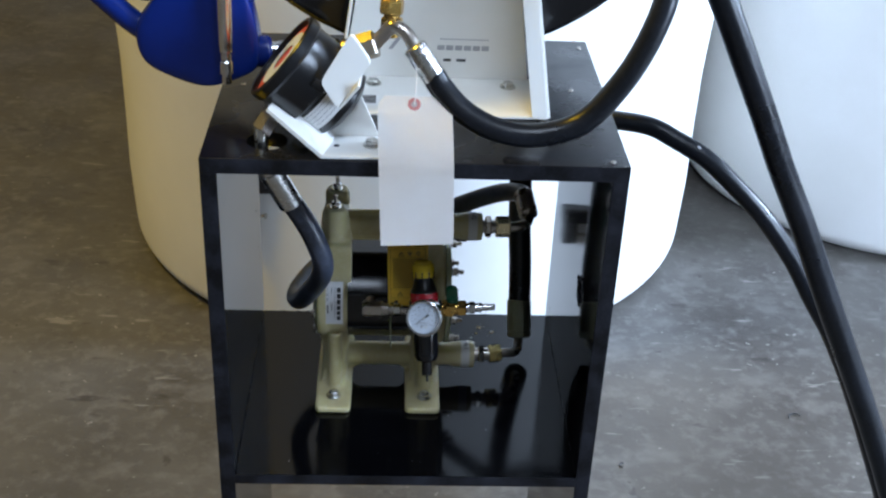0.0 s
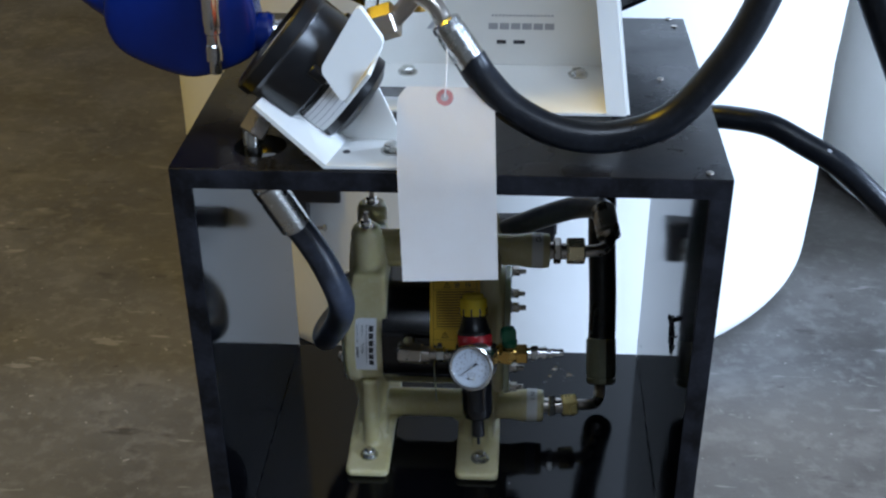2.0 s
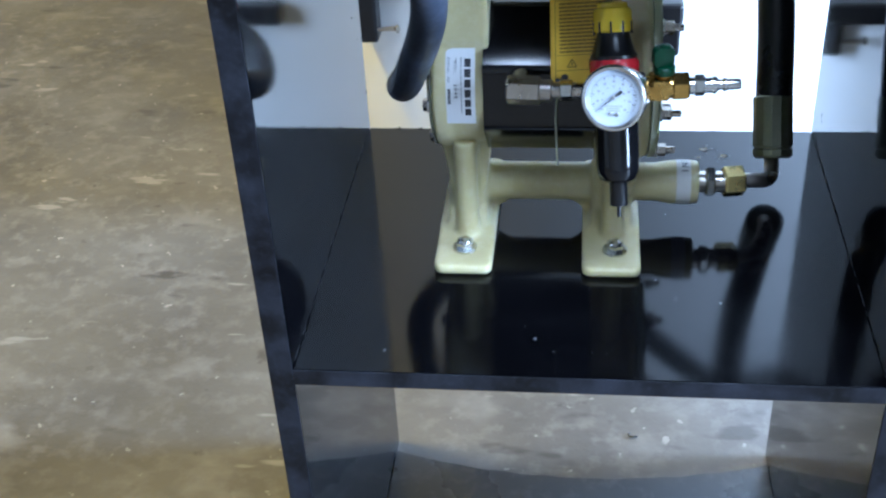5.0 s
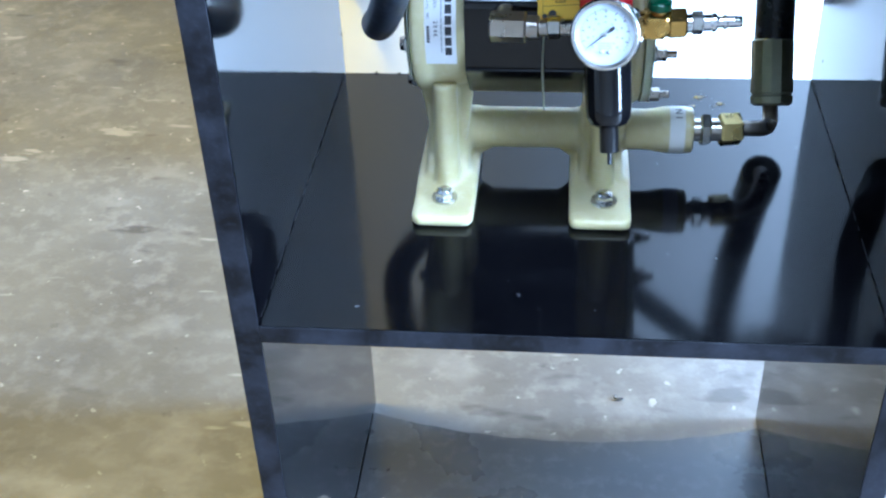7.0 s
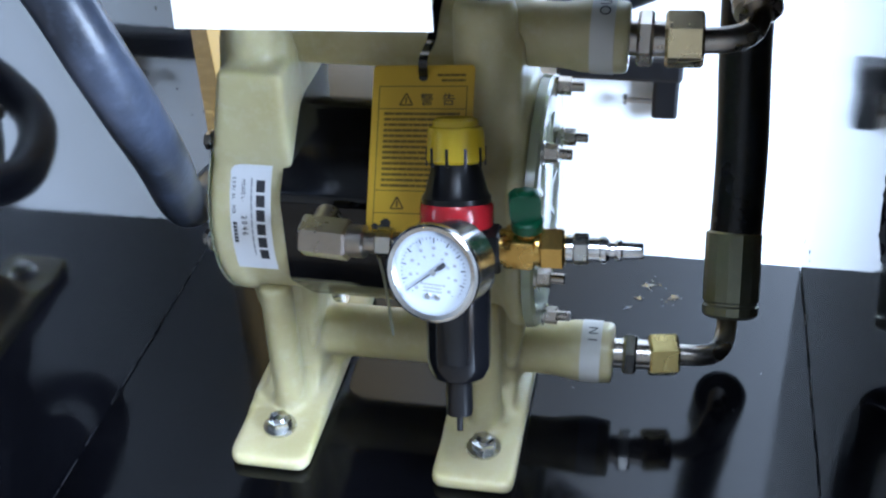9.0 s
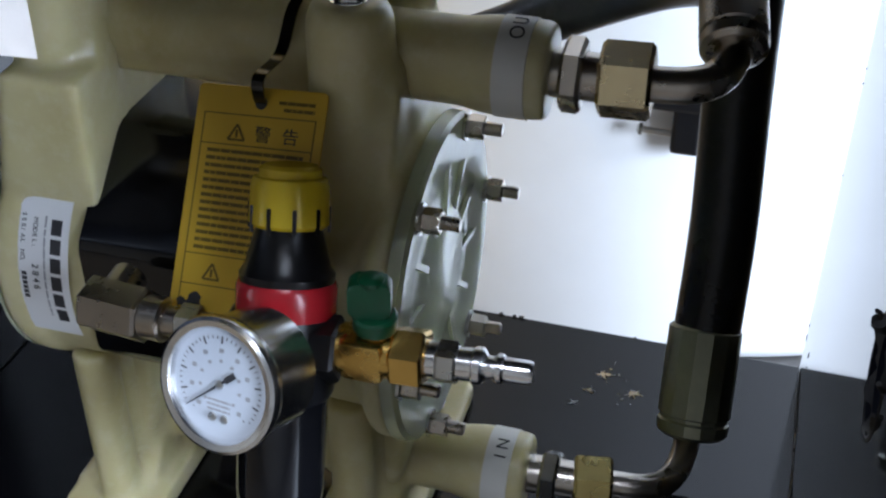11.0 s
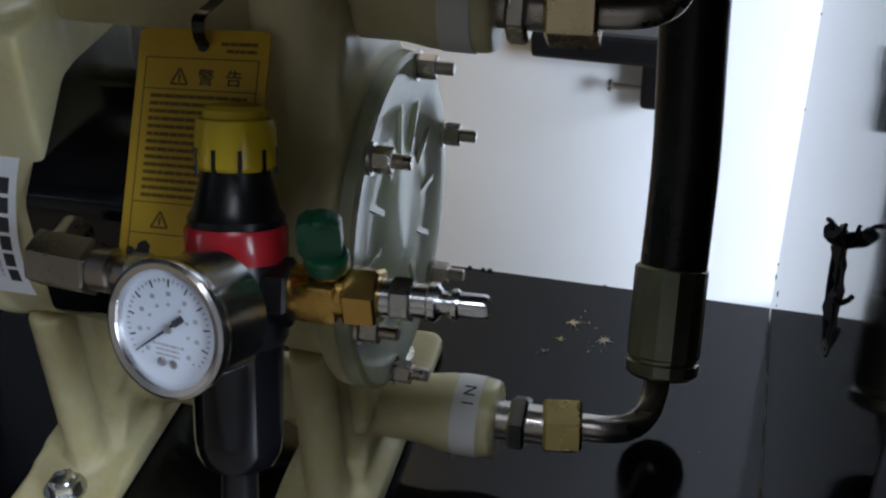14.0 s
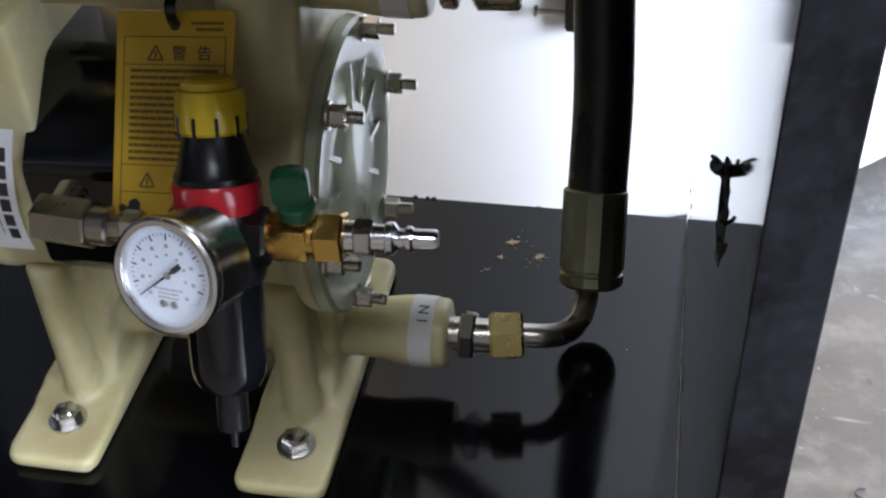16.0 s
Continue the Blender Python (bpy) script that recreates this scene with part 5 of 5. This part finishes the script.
rear_hose = thing("reel_feed_hose", (0.62, 0.42, FLOOR), "thick black rubber hose leaving the stand towards the floor", "hose")
part("hose", sweep(B(), [(0.12, 0.335, 0.735), (0.185, 0.385, 0.695), (0.255, 0.387, 0.684), (0.288, 0.372, 0.689), (0.328, 0.350, 0.691), (0.364, 0.330, 0.679), (0.401, 0.310, 0.663), (0.442, 0.295, 0.630), (0.486, 0.285, 0.588),
                         (0.536, 0.280, 0.525), (0.569, 0.275, 0.472), (0.616, 0.270, 0.399), (0.672, 0.265, 0.290), (0.735, 0.260, 0.150), (0.800, 0.250, 0.010), (0.88, 0.20, FLOOR + 0.014), (1.0, 0.12, FLOOR + 0.0135), (1.2, 0.03, FLOOR + 0.0135)],
                   0.0132, 28, 9), M_RUBBER, rear_hose)
for k in (0, 1, 2, 4, 5, 7, 8, 9, 10, 11, 12, 13, 14):
    p = Vector((0.385, 0.318, 0.672)).lerp(Vector((0.480, 0.287, 0.595)), k / 14)
    p.z += 0.006 * math.sin(math.pi * k / 14)
    bm = slab(B(), [(0, 0), (0.005, 0), (0.005, 0.0030), (0, 0.0030)], basis(p + Vector((0.0, -0.0095, 0.0092)), (0.78, -0.25, -0.60), (0.5, 0.55, 0.62)), 0.0006)
    part("hose_print", bm, M_INK_GREY, rear_hose, "worn pale print" if k == 0 else "")
long_hose = thing("dispensing_hose", (0.84, 0.45, FLOOR), "glossy black dispensing hose hanging down to the floor", "hose")
part("hose", sweep(B(), [(0.21, 0.26, 1.17), (0.258, 0.225, 1.10), (0.315, 0.205, 0.999), (0.357, 0.200, 0.921), (0.392, 0.200, 0.853), (0.429, 0.200, 0.780), (0.466, 0.200, 0.704), (0.509, 0.200, 0.623),
                         (0.551, 0.200, 0.537), (0.596, 0.200, 0.447), (0.645, 0.200, 0.350), (0.694, 0.200, 0.248), (0.752, 0.195, 0.120), (0.812, 0.180, 0.010), (0.875, 0.13, FLOOR + 0.024), (0.95, 0.02, FLOOR + 0.0172), (1.15, -0.15, FLOOR + 0.0172)], 0.0168, 28, 9), M_RUBBER, long_hose)

part("hose_end", lathe(B(), [(0, 0), (0.019, 0), (0.020, 0.002), (0.020, 0.05), (0.017, 0.055), (0, 0.055)], (0.215, 0.256, 1.162), (-0.05, 0.03, 0.08), 32), M_NICKEL, long_hose, "crimped steel hose end")

# ---- blue dispensing nozzle ----
nozzle = thing("fuel_nozzle", (-0.25, 0.15, 0.82), "blue plastic dispensing nozzle hanging beside the reel", "nozzle")
bm = B()
MN = basis((0, 0.128, 0), (1, 0, 0), (0, 0, 1)) @ Matrix.Translation((0, 0, -0.046))
slab(bm, [(-0.316, 0.878), (-0.310, 0.852), (-0.290, 0.838), (-0.238, 0.818), (-0.222, 0.834), (-0.180, 0.838), (-0.172, 0.866), (-0.188, 0.940), (-0.205, 0.990), (-0.240, 1.010), (-0.262, 0.955), (-0.285, 0.925), (-0.312, 0.905)], MN, 0.046, 0.010)
nb = part("nozzle_body", bm, M_BLUE, nozzle)
s_ = nb.modifiers.new("soften", "SUBSURF")
s_.levels = s_.render_levels = 2
part("guard", sweep(B(), [(-0.300, 0.150, 0.880), (-0.330, 0.150, 0.905), (-0.365, 0.150, 0.945), (-0.375, 0.150, 1.00), (-0.35, 0.150, 1.05), (-0.30, 0.150, 1.06), (-0.25, 0.150, 1.02)], 0.0135, 18, 8), M_BLUE, nozzle, "blue trigger guard")
part("trigger", sweep(B(), [(-0.275, 0.148, 0.958), (-0.297, 0.146, 0.928), (-0.322, 0.146, 0.945), (-0.340, 0.148, 0.99)], 0.008, 14, 8), M_STEEL, nozzle, "bright metal trigger")
part("spout_collar", lathe(B(), [(0, 0), (0.016, 0), (0.018, 0.003), (0.018, 0.016), (0.015, 0.02), (0, 0.02)], (-0.184, 0.150, 0.862), (0.93, 0.1, 0.05), 28), M_BLUE, nozzle)
part("spout", sweep(B(), [(-0.175, 0.151, 0.862), (-0.140, 0.160, 0.862), (-0.110, 0.175, 0.850), (-0.0885, 0.190, 0.835)], 0.0105, 20, 6), M_STEEL, nozzle, "steel spout")
tubeT = part("swivel_tube", lathe(B(), [(0, 0), (0.0052, 0), (0.0056, 0.001), (0.0056, 0.012), (0.0078, 0.0125), (0.0078, 0.026), (0.0064, 0.028), (0.0064, 0.036), (0.0080, 0.038), (0.0080, 0.044), (0.0088, 0.046), (0.0088, 0.16), (0, 0.16)],
                                  (-0.2125, 0.118, 0.836), (0.01, 0.02, 1), 28), M_CHROME, nozzle, "polished swivel tube")

# ---- paper tag ----
left_edge = spline([(-0.0430, 0.036, 0.8610), (-0.0405, -0.0035, 0.8020), (-0.0365, -0.0230, 0.7110)], 8)
right_edge = spline([(0.0364, 0.040, 0.8590), (0.0395, -0.0025, 0.8010), (0.0428, -0.0120, 0.7085)], 8)
bm = B()
grid = []
n_ = Vector((0, -0.83, 0.55))
for i in range(17):
    row = []
    for j in range(9):
        u = j / 8
        p = left_edge[i].lerp(right_edge[i], u) + n_ * (0.0012 * math.sin(math.pi * u) * (1 - i / 16))
        if i == 0 and j in (0, 8):
            p = p + Vector((0.008 if j == 0 else -0.008, 0, 0))
        if i == 1 and j in (0, 8):
            p = p + Vector((0.0010 if j == 0 else -0.0010, 0, 0))
        row.append(bm.verts.new(p))
    grid.append(row)
for i in range(16):
    for j in range(8):
        bm.faces.new((grid[i][j], grid[i][j + 1], grid[i + 1][j + 1], grid[i + 1][j]))
bmesh.ops.solidify(bm, geom=bm.faces[:], thickness=0.0004)
ptag = alone("paper_tag", bm, M_PAPER, "blank off-white paper shipping tag hanging over the stand edge", "tag")
rc = left_edge[1].lerp(right_edge[1], 0.49) + n_ * 0.0012
part("reinforcement", lathe(B(), [(0.0032, 0), (0.0032, 0.0006), (0.0068, 0.0006), (0.0070, 0)], rc, n_, 28), M_PINK, ptag, "reddish eyelet ring")
part("eyelet", lathe(B(), [(0, 0.0002), (0.0033, 0.0003), (0.0033, 0)], rc, n_, 20), M_INK_GREY, ptag)
part("string", sweep(B(), [rc + n_ * 0.0008, rc + Vector((0.001, -0.002, 0.012)), rc + Vector((0.0015, 0.006, 0.030)), (-0.003, 0.052, 0.902)], 0.0006, 6, 6), M_PAPER, ptag, "thin tag string")

# ---- litter on the floor ----
for x, y, r, turn in ((0.763, 0.668, 0.010, 20), (0.405, 0.521, 0.006, 80), (0.062, 0.396, 0.004, 140)):
    pts = [(x + r * math.cos(radians(turn + 45 * k)) * (1 + 0.15 * k), y + r * math.sin(radians(turn + 45 * k)), FLOOR + 0.0025 + 0.0006 * (k % 2)) for k in range(5)]
    alone("metal_shaving", sweep(B(), pts, 0.0012, 8, 6), M_INK, "small dark curl of metal on the concrete", "shaving", "shavings on the floor")
